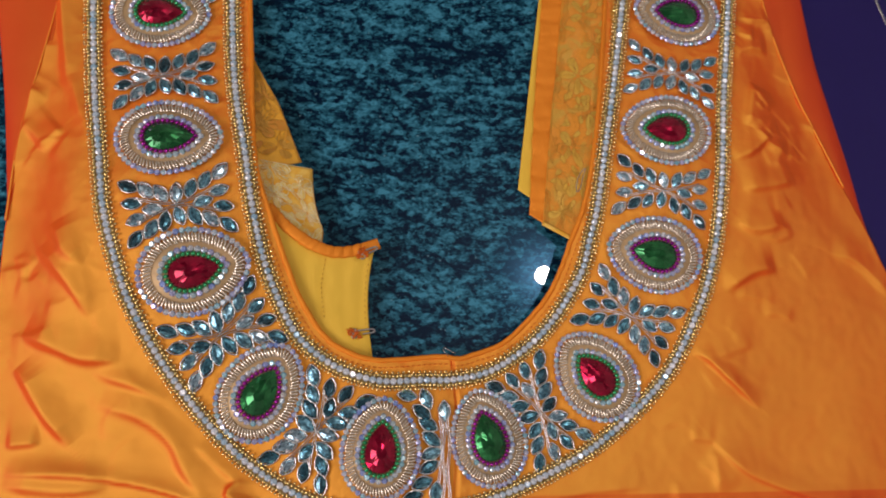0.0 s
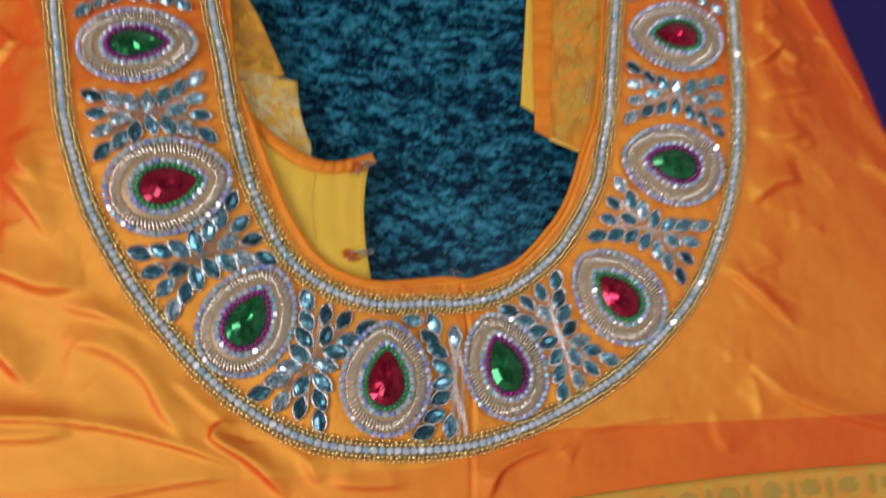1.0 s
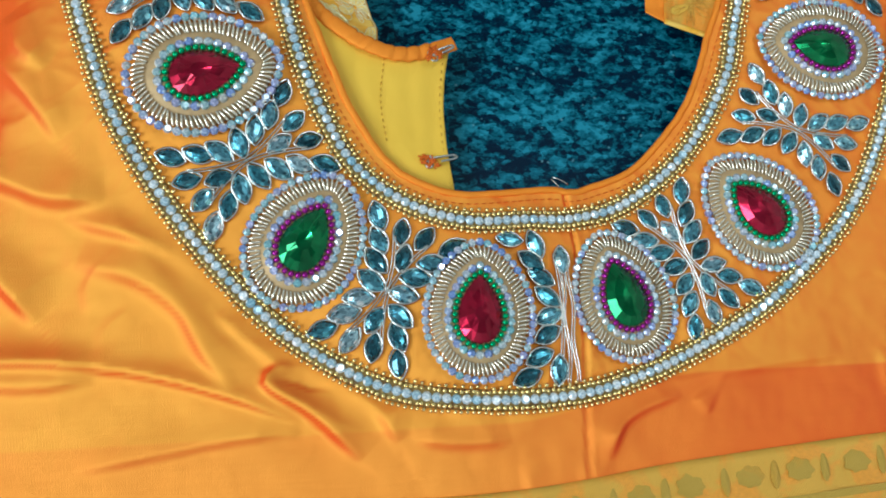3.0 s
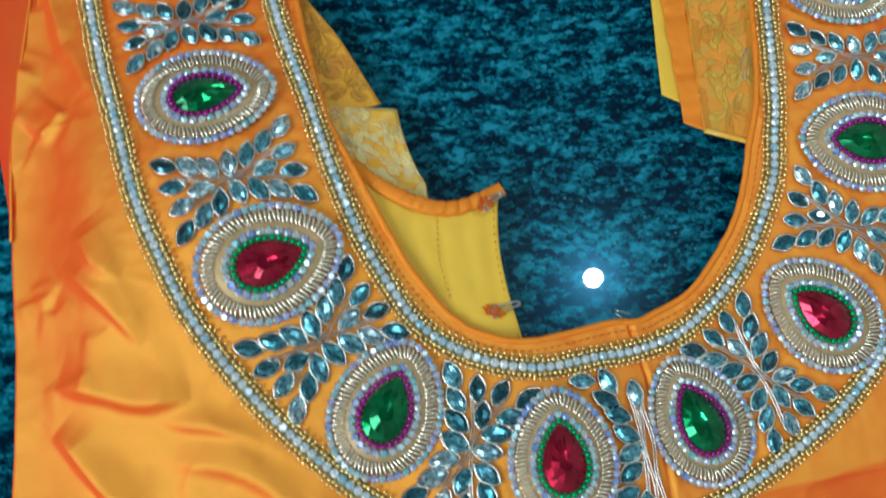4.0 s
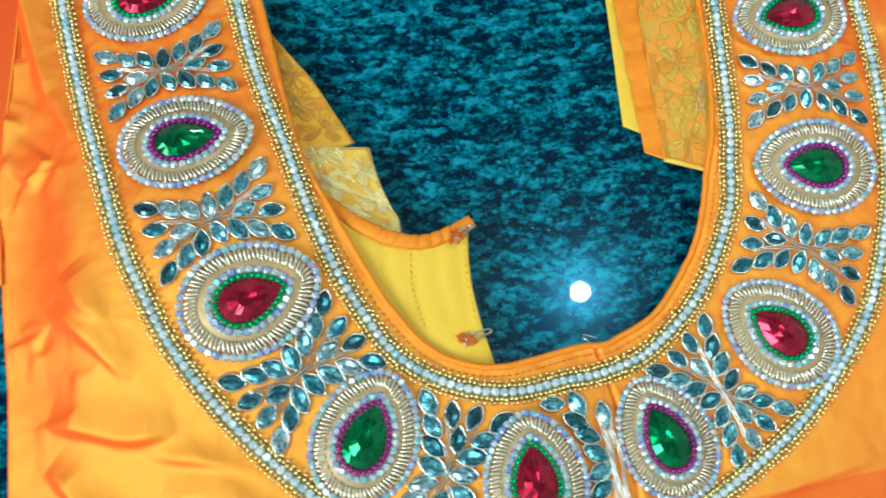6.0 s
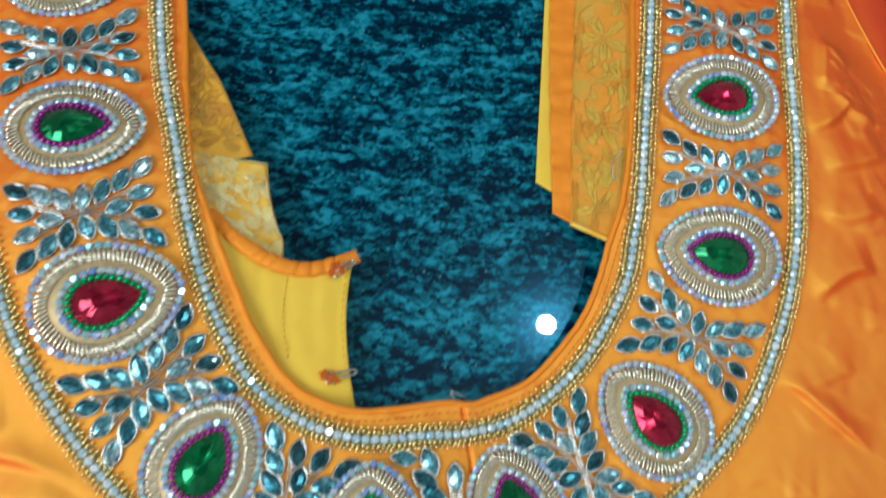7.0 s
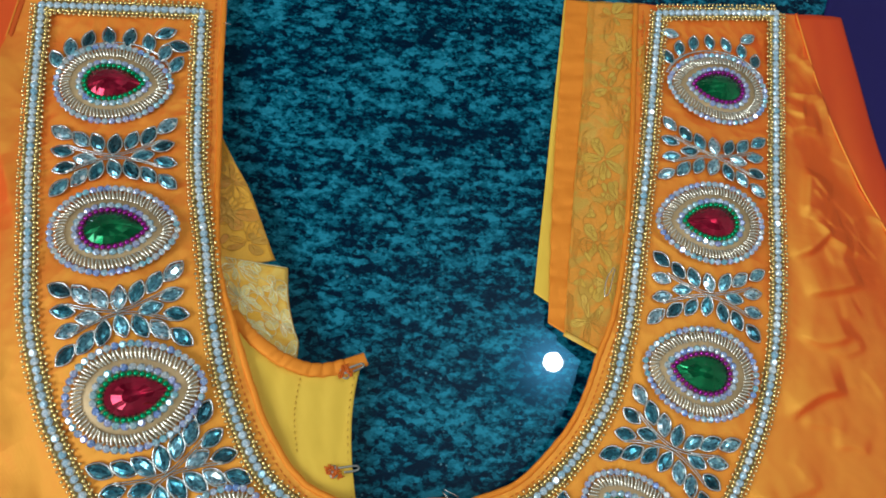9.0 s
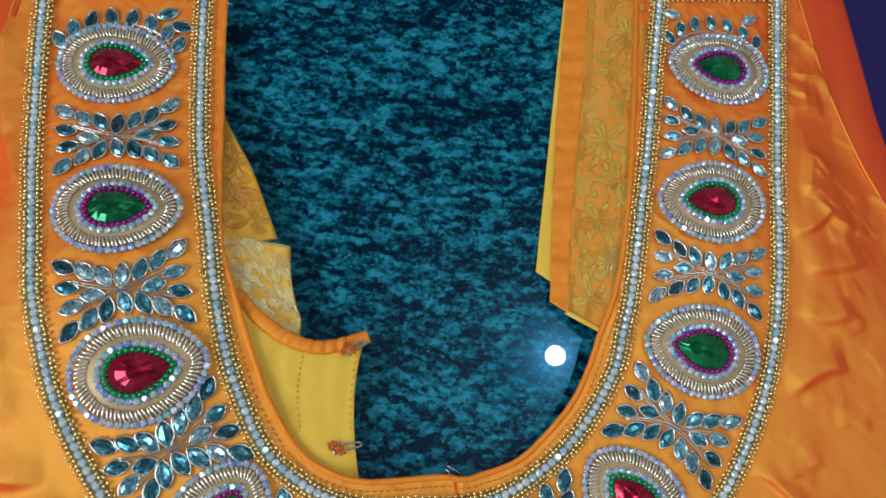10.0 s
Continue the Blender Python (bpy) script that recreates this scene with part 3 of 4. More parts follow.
# row of woven flowers and buds along the hem, over a stripe
for k in range(46):
    i = 2 + int(k * 145 / 45)
    c = hem[i] * 0.86 + low[i] * 0.14
    flower = k % 2 == 0
    wide, tall = (0.0054, 0.0048) if flower else (0.0017, 0.0052)
    outline = []
    for q in range(24):
        ang_q = 2 * math.pi * q / 24
        r = 0.94 + (0.10 * math.cos(7 * ang_q) if flower else 0.0) + 0.12 * noise.noise((k * 3.1, 2 * math.cos(ang_q), 2 * math.sin(ang_q)))
        outline.append((c[0] + wide * r * math.cos(ang_q), c[1] + tall * r * math.sin(ang_q) * (0.7 if flower and math.sin(ang_q) < 0 else 1.0)))
    z0 = hz[i] * 0.86 + 0.004 * 0.14 + 0.0010
    v = [(x, y, z0) for x, y in outline] + [(x * 0.6 + c[0] * 0.4, y * 0.6 + c[1] * 0.4, z0 + 0.0002) for x, y in outline]
    f = [(q, (q + 1) % 24, 24 + (q + 1) % 24, 24 + q) for q in range(24)] + [tuple(range(24, 48))]
    mesh_object("woven_flower" if flower else "woven_bud", v, f, ZARI_DARK, hem_ob)


def on_hem(t):
    p = hem * (1 - t) + low * t
    return np.c_[p, hz * (1 - t) + 0.004 * t + 0.0011]


mesh_object("woven_stripe", np.stack([on_hem(0.285), on_hem(0.33)], 1).reshape(-1, 3), rows_to_faces(len(hem), 2), ZARI_DARK, hem_ob, True, "olive stripe woven under the flowers")

# sleeves, folded under at the armholes
armhole_l = lifted(edge_samples([(-0.171, 0.184), (-0.1805, 0.124), (-0.1905, 0.070), (-0.1945, 0.03)], 60))
armhole_l[:, 2] = 1.0
out_l = edge_samples([(-0.222, 0.187), (-0.212, 0.135), (-0.2035, 0.082), (-0.197, 0.022)], 60)
out_l = np.c_[out_l, np.zeros(60)]


def rolled(x, y, inward):
    """Height of a sleeve: full near the armhole, falling away at its outer edge."""
    full = min(max(inward, 0.0), 1.0)
    slack = noise.noise((x * 60, y * 26, 2.0)) + 0.5 * noise.noise((x * 120, y * 60, 5.0))
    return 0.0018 + 0.0042 * (1 - (1 - full) ** 2.6) + 0.0010 * slack * full


sheet("sleeve", armhole_l, out_l, 20, SHADED_SLEEVE_SILK, blouse, over=rolled, label="orange sleeve folded under the armhole, its shade put into the colour")
armhole_r = edge_samples([(0.2015, 0.1955), (0.2107, 0.1444), (0.2225, 0.106), (0.231, 0.086), (0.247, 0.05), (0.262, 0.015)], 60)
armhole_r = np.c_[armhole_r, np.ones(60)]
out_r = edge_samples([(0.2320, 0.199), (0.2365, 0.165), (0.2410, 0.130), (0.2475, 0.100), (0.2570, 0.064), (0.2625, 0.035), (0.268, 0.012)], 60)
out_r = np.c_[out_r, np.zeros(60)]
sheet("sleeve", armhole_r, out_r, 20, SHADED_SLEEVE_SILK, blouse, over=rolled, label="orange sleeve folded under the armhole, its shade put into the colour")
for line, off in ((EDGE_LEFT[:4], 0.0068), (EDGE_RIGHT[4:], 0.0068)):
    s = edge_samples(line, 80)
    mesh_object("armhole_seam", *tube(np.c_[s, np.full(80, off)], 0.0007, 6), SILK, blouse)

# rolled piping round the neck, and its stitches
pipe = lifted(neck, -0.0002)
for q in pipe:
    q += np.array([noise.noise((q[0] * 190, q[1] * 190, s)) for s in (1.0, 5.0, 9.0)]) * np.array((0.00028, 0.00028, 0.00045))
mesh_object("neck_piping", *tube(pipe, 0.0013, 10, 0.55), PIPING, blouse, True, "rolled orange silk piping")
tan = np.gradient(neck, axis=0)
tan /= np.linalg.norm(tan, axis=1)[:, None]
nor = np.c_[tan[:, 1], -tan[:, 0]]
stitch_line = resample(neck + nor * 0.0036, 0.0004)
st_parts = []
for i in range(2, len(stitch_line) - 8, 7):
    st_parts.append(tube(lifted(stitch_line[i : i + 5], 0.0001), 0.00022, 4))
tagged(mesh_object("stitching", *joined(st_parts), NECK_THREAD, blouse), kind="stuff")

# facing on the one side: lining, plain edge, brocade
def line3(points, z, count=160):
    p = edge_samples(points, count)
    return np.c_[p, np.full(count, z) if np.isscalar(z) else np.interp(np.linspace(0, 1, count), np.linspace(0, 1, len(z)), z)]


lin_l = line3([(0.0818, 0.197), (0.0752, 0.1475), (0.0674, 0.0891), (0.0615, 0.0445)], 0.0025)
lin_r = line3([(0.095, 0.197), (0.088, 0.1475), (0.079, 0.0891), (0.0695, 0.039)], 0.003)
sheet("facing_lining", lin_l, lin_r, 8, LINING, blouse, 0.0004, label="yellow cotton lining of the facing")
pl_l = line3([(0.0822, 0.1965), (0.0768, 0.1475), (0.0712, 0.0891), (0.0672, 0.0305)], 0.0042)
pl_r = line3([(0.0938, 0.195), (0.0875, 0.1393), (0.0798, 0.0759), (0.0745, 0.0255)], 0.0052)
sheet("facing_edge", pl_l, pl_r, 14, PIPING, blouse, 0.0006, pucker=0.0009, label="turned orange silk edge of the facing")
br_l = pl_r + np.array((-0.0006, 0, 0.0003))
br_r = line3([(0.122, 0.194), (0.115, 0.1309), (0.1075, 0.0732), (0.1, 0.0367), (0.094, 0.012)], (0.0085, 0.013, 0.0155, 0.0165, 0.014))
facing = sheet("brocade_facing", br_l, br_r, 24, BROCADE, blouse, 0.0008, label="gold floral brocade facing")
sel = np.linspace(br_l[-1], br_r[-1], 30) + np.array((0, 0, 0.0005))
mesh_object("facing_selvage", *tube(sel, 0.0013, 8, 0.5), BROCADE_PALE, blouse)

# flap on the other side: brocade with a shiny lower piece
flap_edge = edge_samples([(-0.0806, 0.110), (-0.0735, 0.097), (-0.0667, 0.0852), (-0.0605, 0.07), (-0.0555, 0.0574), (-0.0538, 0.0535)], 34)
flap_low = edge_samples([(-0.0482, 0.0498), (-0.0478, 0.042), (-0.0467, 0.033), (-0.0442, 0.023), (-0.0422, 0.0175), (-0.0430, 0.006)], 34)
top_i = [int(i) for i in np.linspace(neck_at(-0.081, 0.111), neck_at(-0.076, 0.046), 34)]
low_i = [int(i) for i in np.linspace(neck_at(-0.077, 0.053), neck_at(-0.066, 0.014), 34)]
flaps, flap_lines = [], []
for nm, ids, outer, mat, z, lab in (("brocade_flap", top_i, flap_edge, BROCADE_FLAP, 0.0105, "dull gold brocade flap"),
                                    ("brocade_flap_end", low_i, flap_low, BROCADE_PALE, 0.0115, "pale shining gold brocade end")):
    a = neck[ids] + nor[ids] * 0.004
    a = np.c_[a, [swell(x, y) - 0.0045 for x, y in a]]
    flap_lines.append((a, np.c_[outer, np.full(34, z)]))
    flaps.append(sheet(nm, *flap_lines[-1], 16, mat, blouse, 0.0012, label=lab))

# woven flowers, leaves and tendrils of the brocade
def wrinkled(q, wrinkle):
    return wrinkle * (noise.noise((q[0] * 70, q[1] * 45, 2.0)) + 0.5 * noise.noise((q[0] * 160, q[1] * 120, 5.0)))


def on_sheet(left, right, wrinkle, lift):
    """A map from along and across, 0 to 1, to points just over a sheet."""
    def at(u, v):
        i = min(max(u, 0), 1) * (len(left) - 1)
        k = min(int(i), len(left) - 2)
        a = left[k] + (left[k + 1] - left[k]) * (i - k)
        b = right[k] + (right[k + 1] - right[k]) * (i - k)
        q = a + (b - a) * min(max(v, 0.02), 0.98)
        return q + np.array((0, 0, wrinkled(q, wrinkle) + lift))
    return at


def petal(c, ang_p, length, width, n=14):
    """Outline of a pointed petal from its root, in metres along and across."""
    out = []
    for k in range(n):
        t = 2 * math.pi * k / n
        x = length * (0.5 - 0.5 * math.cos(t))
        y = width * math.sin(t) * (0.55 + 0.45 * (0.5 - 0.5 * math.cos(t)))
        out.append((c[0] + x * math.cos(ang_p) - y * math.sin(ang_p), c[1] + x * math.sin(ang_p) + y * math.cos(ang_p)))
    return out


def woven_figures(owner, left, right, wrinkle, seed, fill_mat, line_mat, count, big, teeth=True, spread=1.0):
    """Flowers with outlined petals, curling tendrils and a toothed edge, woven into a band."""
    r = random.Random(seed)
    length = np.linalg.norm(np.diff(left, axis=0), axis=1).sum()
    width = np.linalg.norm(left - right, axis=1).mean()
    low_at, line_at = on_sheet(left, right, wrinkle, 0.00022), on_sheet(left, right, wrinkle, 0.00034)
    fills, lines = [], []

    def shape(points, filled):
        loop = [(s / length, w / width) for s, w in points]
        if filled:
            mid_p = np.mean(loop, axis=0)
            fills.append(([low_at(*mid_p)] + [low_at(*q) for q in loop], [(0, k + 1, (k + 1) % len(loop) + 1) for k in range(len(loop))]))
        cord = [line_at(*q) for q in loop + loop[:1]]
        lines.append(tube(cord, 0.00014, 4, 0.6))

    for k in range(count):
        c = ((k + 0.5 + r.uniform(-0.15, 0.15)) / count * length, width * (0.5 + spread * (0.16 if k % 2 else -0.08)))
        turn_p = r.uniform(0, 6.28)
        n = r.choice((5, 6, 7))
        for q in range(n):
            ang_p = turn_p + 2 * math.pi * (q + r.uniform(-0.2, 0.2)) / n
            size_p = big * r.uniform(0.6, 1.25)
            start = (c[0] + big * 0.12 * math.cos(ang_p), c[1] + big * 0.12 * math.sin(ang_p))
            shape(petal(start, ang_p, size_p, size_p * r.uniform(0.20, 0.42)), r.random() < 0.65)
            for side in (-0.5, 0.0, 0.5):
                lines.append(tube([line_at((start[0] + size_p * f_ * math.cos(ang_p + side * f_ * 0.5)) / length, (start[1] + size_p * f_ * math.sin(ang_p + side * f_ * 0.5)) / width)
                                   for f_ in np.linspace(0.15, 0.8, 6)], 0.00012, 3, 0.6))
        for q in range(7):
            a0 = r.uniform(0, 6.28)
            side = r.choice((-1, 1))
            curl = []
            reach = big * r.uniform(0.8, 1.5)
            px, py = c[0] + reach * math.cos(a0), c[1] + reach * math.sin(a0)
            for s in range(22):
                px, py = px + big * 0.10 * math.cos(a0), py + big * 0.10 * math.sin(a0)
                a0 += side * (0.03 + 0.014 * s)
                curl.append(line_at(px / length, py / width))
            lines.append(tube(curl, 0.00014, 4, 0.6))
            shape(petal((px, py), a0, big * 0.55, big * 0.18, 10), True)
        flower = mesh_object("woven_flower", *joined(fills), fill_mat, owner, True, "olive gold woven flower")
        fills.clear()
    if teeth:
        for s in np.arange(0.0, 1.0, 0.0011 / length):
            if noise.noise((s * 9, 0.5, seed)) > -0.12:
                w0 = 0.02 + 0.05 * abs(noise.noise((s * 14, 2.5, seed)))
                lines.append(tube([line_at(s, w0), line_at(s + 0.0006 / length, w0 + 0.10 + 0.05 * noise.noise((s * 60, 1.0, seed)))], 0.00016, 4, 0.6))
    outl = mesh_object("woven_outline", *joined(lines), line_mat, owner, True, "fine dark gold outlines of the flowers")
    tagged(outl, kind="stuff")


woven_figures(hem_ob, on_hem(0.38), on_hem(0.85), 0.0, 12, ZARI_DARK, ZARI_LINE, 16, 0.0105, False)
woven_figures(facing, br_l, br_r, 0.0008, 4, ZARI_FIGURE, ZARI_LINE, 9, 0.0085)
(fl_a, fl_b), (fe_a, fe_b) = flap_lines
woven_figures(flaps[0], fl_a, fl_b, 0.0012, 6, FLAP_FIGURE, ZARI_LINE, 4, 0.0085, False)
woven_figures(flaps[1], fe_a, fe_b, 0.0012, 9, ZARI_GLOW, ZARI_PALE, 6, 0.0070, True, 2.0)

# hook placket of yellow lining with a piped top edge
pk_i = [int(i) for i in np.linspace(neck_at(-0.0705, 0.029), neck_at(-0.0165, -0.048), 80)]
pk_a = neck[pk_i] + nor[pk_i] * 0.004
pk_a = np.c_[pk_a, [swell(x, y) - 0.003 for x, y in pk_a]]
top_edge = edge_samples([(-0.0705, 0.0300), (-0.0625, 0.0215), (-0.0530, 0.0140), (-0.0434, 0.0092), (-0.0344, 0.0078), (-0.0240, 0.0098), (-0.0145, 0.0133)], 46)
side_edge = edge_samples([(-0.0145, 0.0133), (-0.0172, 0.003), (-0.0187, -0.008), (-0.0191, -0.0177), (-0.0183, -0.032), (-0.016, -0.049)], 35)
pk_b = np.concatenate([top_edge, side_edge[1:]])
pk_z = np.r_[np.linspace(0.017, 0.013, 46), np.linspace(0.013, 0.0075, 34)]
placket = sheet("hook_placket", pk_a, np.c_[pk_b, pk_z], 26, LINING, blouse, 0.0010, label="yellow cotton hook placket")
tp = np.c_[top_edge, np.linspace(0.0178, 0.0145, 46) + 0.001 * np.sin(np.linspace(0, 5, 46))]
off = np.array((0.0006, -0.0022, 0.0))
tp = resample(tp, 0.0006)
for q in tp:
    q += np.array((0.0004, 0.0004, 0.0005)) * noise.noise((q[0] * 420, q[1] * 420, 2.0))
mesh_object("placket_piping", *tube(tp + off, 0.0029, 12, 0.32), PIPING, blouse, True, "puckered orange piping")
side_st = resample(side_edge + np.array((-0.0016, 0)), 0.0006)
parts = [tube(np.c_[side_st[i : i + 3], np.full(3, 0.0136 - 0.0055 * i / len(side_st))], 0.0002, 4) for i in range(2, len(side_st) - 4, 5)]
mid = edge_samples([(-0.0405, 0.0045), (-0.0425, -0.012), (-0.0405, -0.030)], 60)
parts += [tube(np.c_[mid[i : i + 3], np.full(3, 0.0150 - 0.003 * i / 60)], 0.0002, 4) for i in range(0, 56, 4)]
tagged(mesh_object("placket_stitching", *joined(parts), LINING_THREAD, blouse), kind="stuff")


def hook(at, turn, length):
    """A bent wire hook with its knot of thread."""
    pts = [(-length, 0.0012, 0.0), (-0.001, 0.0012, 0.0), (0.0006, 0.0006, 0.0006), (0.0006, -0.0004, 0.0012), (-0.001, -0.0008, 0.0014), (-length * 0.55, -0.0008, 0.001)]
    line = spline(pts, 0.0004)
    v, f = tube(line, 0.00045, 6)
    rings = []
    for s in (-1, 1):
        rings.append(tube(np.array([(-length + 0.0013 * math.cos(a), 0.0012 * s + 0.0011 * math.sin(a), 0.0002) for a in np.linspace(0, 6.2, 14)]), 0.0004, 5))
    v, f = joined([(v, f)] + rings)
    m = Matrix.Translation(at) @ pose(0, 0, 0, 0, 0, turn)
    h = mesh_object("hook", v, f, STEEL, placket, True, "bent steel wire hook")
    h.matrix_basis = m
    r2 = random.Random(int(length * 1e5))
    knots = []
    for _ in range(14):
        c = np.array((-length * r2.uniform(0.70, 1.3), r2.uniform(-0.0022, 0.0022), 0.0003))
        ln = [c + np.array((r2.uniform(-0.0015, 0.0015), r2.uniform(-0.0015, 0.0015), r2.uniform(0, 0.0008))) for _ in range(4)]
        knots.append(tube(spline(ln, 0.0006), 0.0003, 4))
    kt = mesh_object("thread_knot", *joined(knots), THREAD, placket)
    kt.matrix_basis = m


hook((-0.0158, 0.0075, 0.0165), 24, 0.0075)
hook((-0.0165, -0.0335, 0.0112), 8, 0.0095)
# stray wire ends at the neck
for a, b in (((0.0215, -0.046), (0.0185, -0.0425)), ((0.0250, -0.0445), (0.0190, -0.0415)), ((-0.0835, 0.166), (-0.0800, 0.1655))):
    ln = np.array([(*(np.array(a) * (1 - s) + np.array(b) * s), swell(*a) + 0.0015 + 0.001 * math.sin(3 * s)) for s in np.linspace(0, 1, 8)])
    mesh_object("stray_thread", *tube(ln, 0.0002, 5), SILVER, blouse)

loop = spline([(0.0945, 0.0535, 0.0172), (0.0905, 0.0475, 0.0182), (0.0895, 0.0405, 0.0178), (0.0912, 0.0415, 0.0186), (0.0930, 0.0475, 0.0186), (0.0950, 0.0530, 0.0176)], 0.0005)
mesh_object("stray_thread", *tube(loop, 0.00025, 5), SILVER, blouse)

# ---- beaded borders ----
def rhinestone(r):
    v, f = [], []
    for k, (rr, z) in enumerate(((1.0, 0.0), (1.0, 0.26), (0.58, 0.72))):
        for i in range(8):
            a = 2 * math.pi * (i + 0.5 * k) / 8
            v.append((r * rr * math.cos(a), r * rr * math.sin(a), r * z))
    for k in (0, 8):
        for i in range(8):
            j = (i + 1) % 8
            f += [(k + i, k + j, k + 8 + i), (k + j, k + 8 + j, k + 8 + i)]
    f.append(tuple(range(16, 24)))
    return v, f


BORDER_STONE = shared("rhinestone", *rhinestone(0.00172), WHITE_CRYSTAL)
RING_STONE = shared("ring_rhinestone", *rhinestone(0.00152), AB_CRYSTAL)
SMALL_STONE = shared("small_rhinestone", *rhinestone(0.00158), AB_CRYSTAL)
SEED = bead_shape(0.00086)
SEED_SMALL = bead_shape(0.00076)
rng = random.Random(11)


def jolt(deg):
    return rng.uniform(-deg, deg)


def border(line, name, outward):
    """A row of crystals between strings of gold seed beads along a flat line."""
    centre = resample(line, 0.0034)
    strings = []
    for offset, gap, shape in ((-0.0026, 0.0019, SEED), (0.0026, 0.0019, SEED), (outward * 0.0043, 0.0021, SEED_SMALL), (-outward * 0.0042, 0.0027, SEED_SMALL)):
        t2 = np.gradient(line, axis=0)
        t2 /= np.linalg.norm(t2, axis=1)[:, None]
        row = resample(line + np.c_[t2[:, 1], -t2[:, 0]] * offset, gap)
        strings.append(scattered(shape, [(x + rng.gauss(0, 0.00015), y + rng.gauss(0, 0.00015), swell(x, y) + 0.0008 + rng.uniform(-0.0002, 0.0003)) for x, y in row]))
    trim = mesh_object(name, *joined(strings), GOLD, blouse, True, "strings of gold seed beads with clear crystals")
    t3 = np.gradient(line[::2], axis=0)
    t3 /= np.linalg.norm(t3, axis=1)[:, None]
    n3 = np.c_[t3[:, 1], -t3[:, 0]]
    ribbon = np.stack([np.array([(x, y, swell(x, y) + lift) for x, y in line[::2] + n3 * o]) for o, lift in ((-0.0036, -0.0001), (-0.0028, 0.0006), (0.0028, 0.0006), (0.0036, -0.0001))], 1)
    mesh_object("braid", ribbon.reshape(-1, 3), rows_to_faces(len(ribbon), 4), BRAID, trim, True, "dark gold braid under the beads")
    for x, y in centre:
        piece("rhinestone", BORDER_STONE, trim, pose(x, y, swell(x, y) + 0.0007, jolt(12), jolt(12), jolt(180)))


border(inner_line, "inner_border", 1)
border(outer_line, "outer_border", 1)
border(resample(np.array([OUTER[0], INNER[0]]), 0.001), "shoulder_border", 1)
border(resample(np.array([INNER[-1], OUTER[-1]]), 0.001), "shoulder_border", -1)


# ---- jewelled motifs ----
def drop(a, b, point, count):
    """A drop outline, its tip along +x."""
    t = np.linspace(0, 2 * math.pi, count, endpoint=False)
    return np.c_[a * np.cos(t), b * np.sin(t) * np.sin(t / 2).clip(0.0001) ** point / (0.72**point)]


def drop_stone(a, b, mat):
    """A drop cut with a star of facets round a low point."""
    n = 20
    ring, mid, small = drop(a, b, 0.62, n), drop(a * 0.68, b * 0.68, 0.5, n), drop(a * 0.30, b * 0.34, 0.4, n)
    v = [(x, y, 0) for x, y in ring] + [(x, y, 0.0009) for x, y in ring]
    v += [(x - 0.0006, y, 0.0031 - 0.0004 * (i % 4 == 0)) for i, (x, y) in enumerate(mid)]
    v += [(x - 0.0010, y, 0.0043) for x, y in small] + [(-0.0012, 0, 0.0049)]
    f = [(i, (i + 1) % n, n + (i + 1) % n, n + i) for i in range(n)]
    for i in range(0, n, 2):
        p, q, r = i, i + 1, (i + 2) % n
        f += [(n + p, n + q, 2 * n + p), (n + q, n + r, 2 * n + r), (n + q, 2 * n + r, 2 * n + q), (n + q, 2 * n + q, 2 * n + p)]
        f += [(2 * n + p, 2 * n + q, 3 * n + q), (2 * n + q, 2 * n + r, 3 * n + q), (2 * n + r, 3 * n + r, 3 * n + q), (2 * n + p, 3 * n + q, 3 * n + p)]
        f += [(3 * n + p, 3 * n + q, 4 * n), (3 * n + q, 3 * n + r, 4 * n)]
    return shared("drop_stone", v, f, mat)


def coil_piece(length):
    """A short length of wound bullion wire along x."""
    v, f = [], []
    n = 9
    for i in range(n):
        x = length * (i / (n - 1) - 0.5)
        arch = 0.00055 * (1 - (2 * i / (n - 1) - 1) ** 2)
        r = 0.00050 * (1.0 if i % 2 else 0.78)
        for k in range(6):
            a = 2 * math.pi * k / 6
            v.append((x, r * math.cos(a), 0.0006 + arch + r * math.sin(a)))
    for i in range(n - 1):
        for k in range(6):
            j = (k + 1) % 6
            f.append((i * 6 + k, i * 6 + j, (i + 1) * 6 + j, (i + 1) * 6 + k))
    return v, f


COIL = shared("bullion_coil", *coil_piece(0.0043), BULLION, True)
GREEN_SEED = shared("green_seed_bead", *bead_shape(0.00118), GREEN_BEAD, True)
MAGENTA_SEED = shared("magenta_seed_bead", *bead_shape(0.00118), MAGENTA_BEAD, True)
STONE_SHAPES = {"red": drop_stone(0.0126, 0.0080, RED_STONE), "green": drop_stone(0.0126, 0.0080, GREEN_STONE)}


def outline_places(a, b, point, gap):
    ring = drop(a, b, point, 160)
    ring = np.vstack([ring, ring[:1]])
    n = int(np.linalg.norm(np.diff(ring, axis=0), axis=1).sum() / gap)
    return resample(ring, count=n + 1)[:-1]


GEMS = [("red", -0.1283, 0.1317, 0), ("green", -0.1183, 0.0602, 2), ("red", -0.1030, -0.0068, 13), ("green", -0.0702, -0.0635, 60), ("red", -0.0125, -0.0908, 86),
        ("green", 0.0416, -0.0862, 106), ("red", 0.0980, -0.0553, 132), ("green", 0.1300, 0.0072, 168), ("red", 0.1391, 0.0748, 180), ("green", 0.1526, 0.1463, 177)]


def lean_at(x, y):
    e = 0.004
    return Vector((swell(x - e, y) - swell(x + e, y), swell(x, y - e) - swell(x, y + e), 2 * e)).rotation_difference(Vector((0, 0, 1))).inverted().to_matrix().to_4x4()


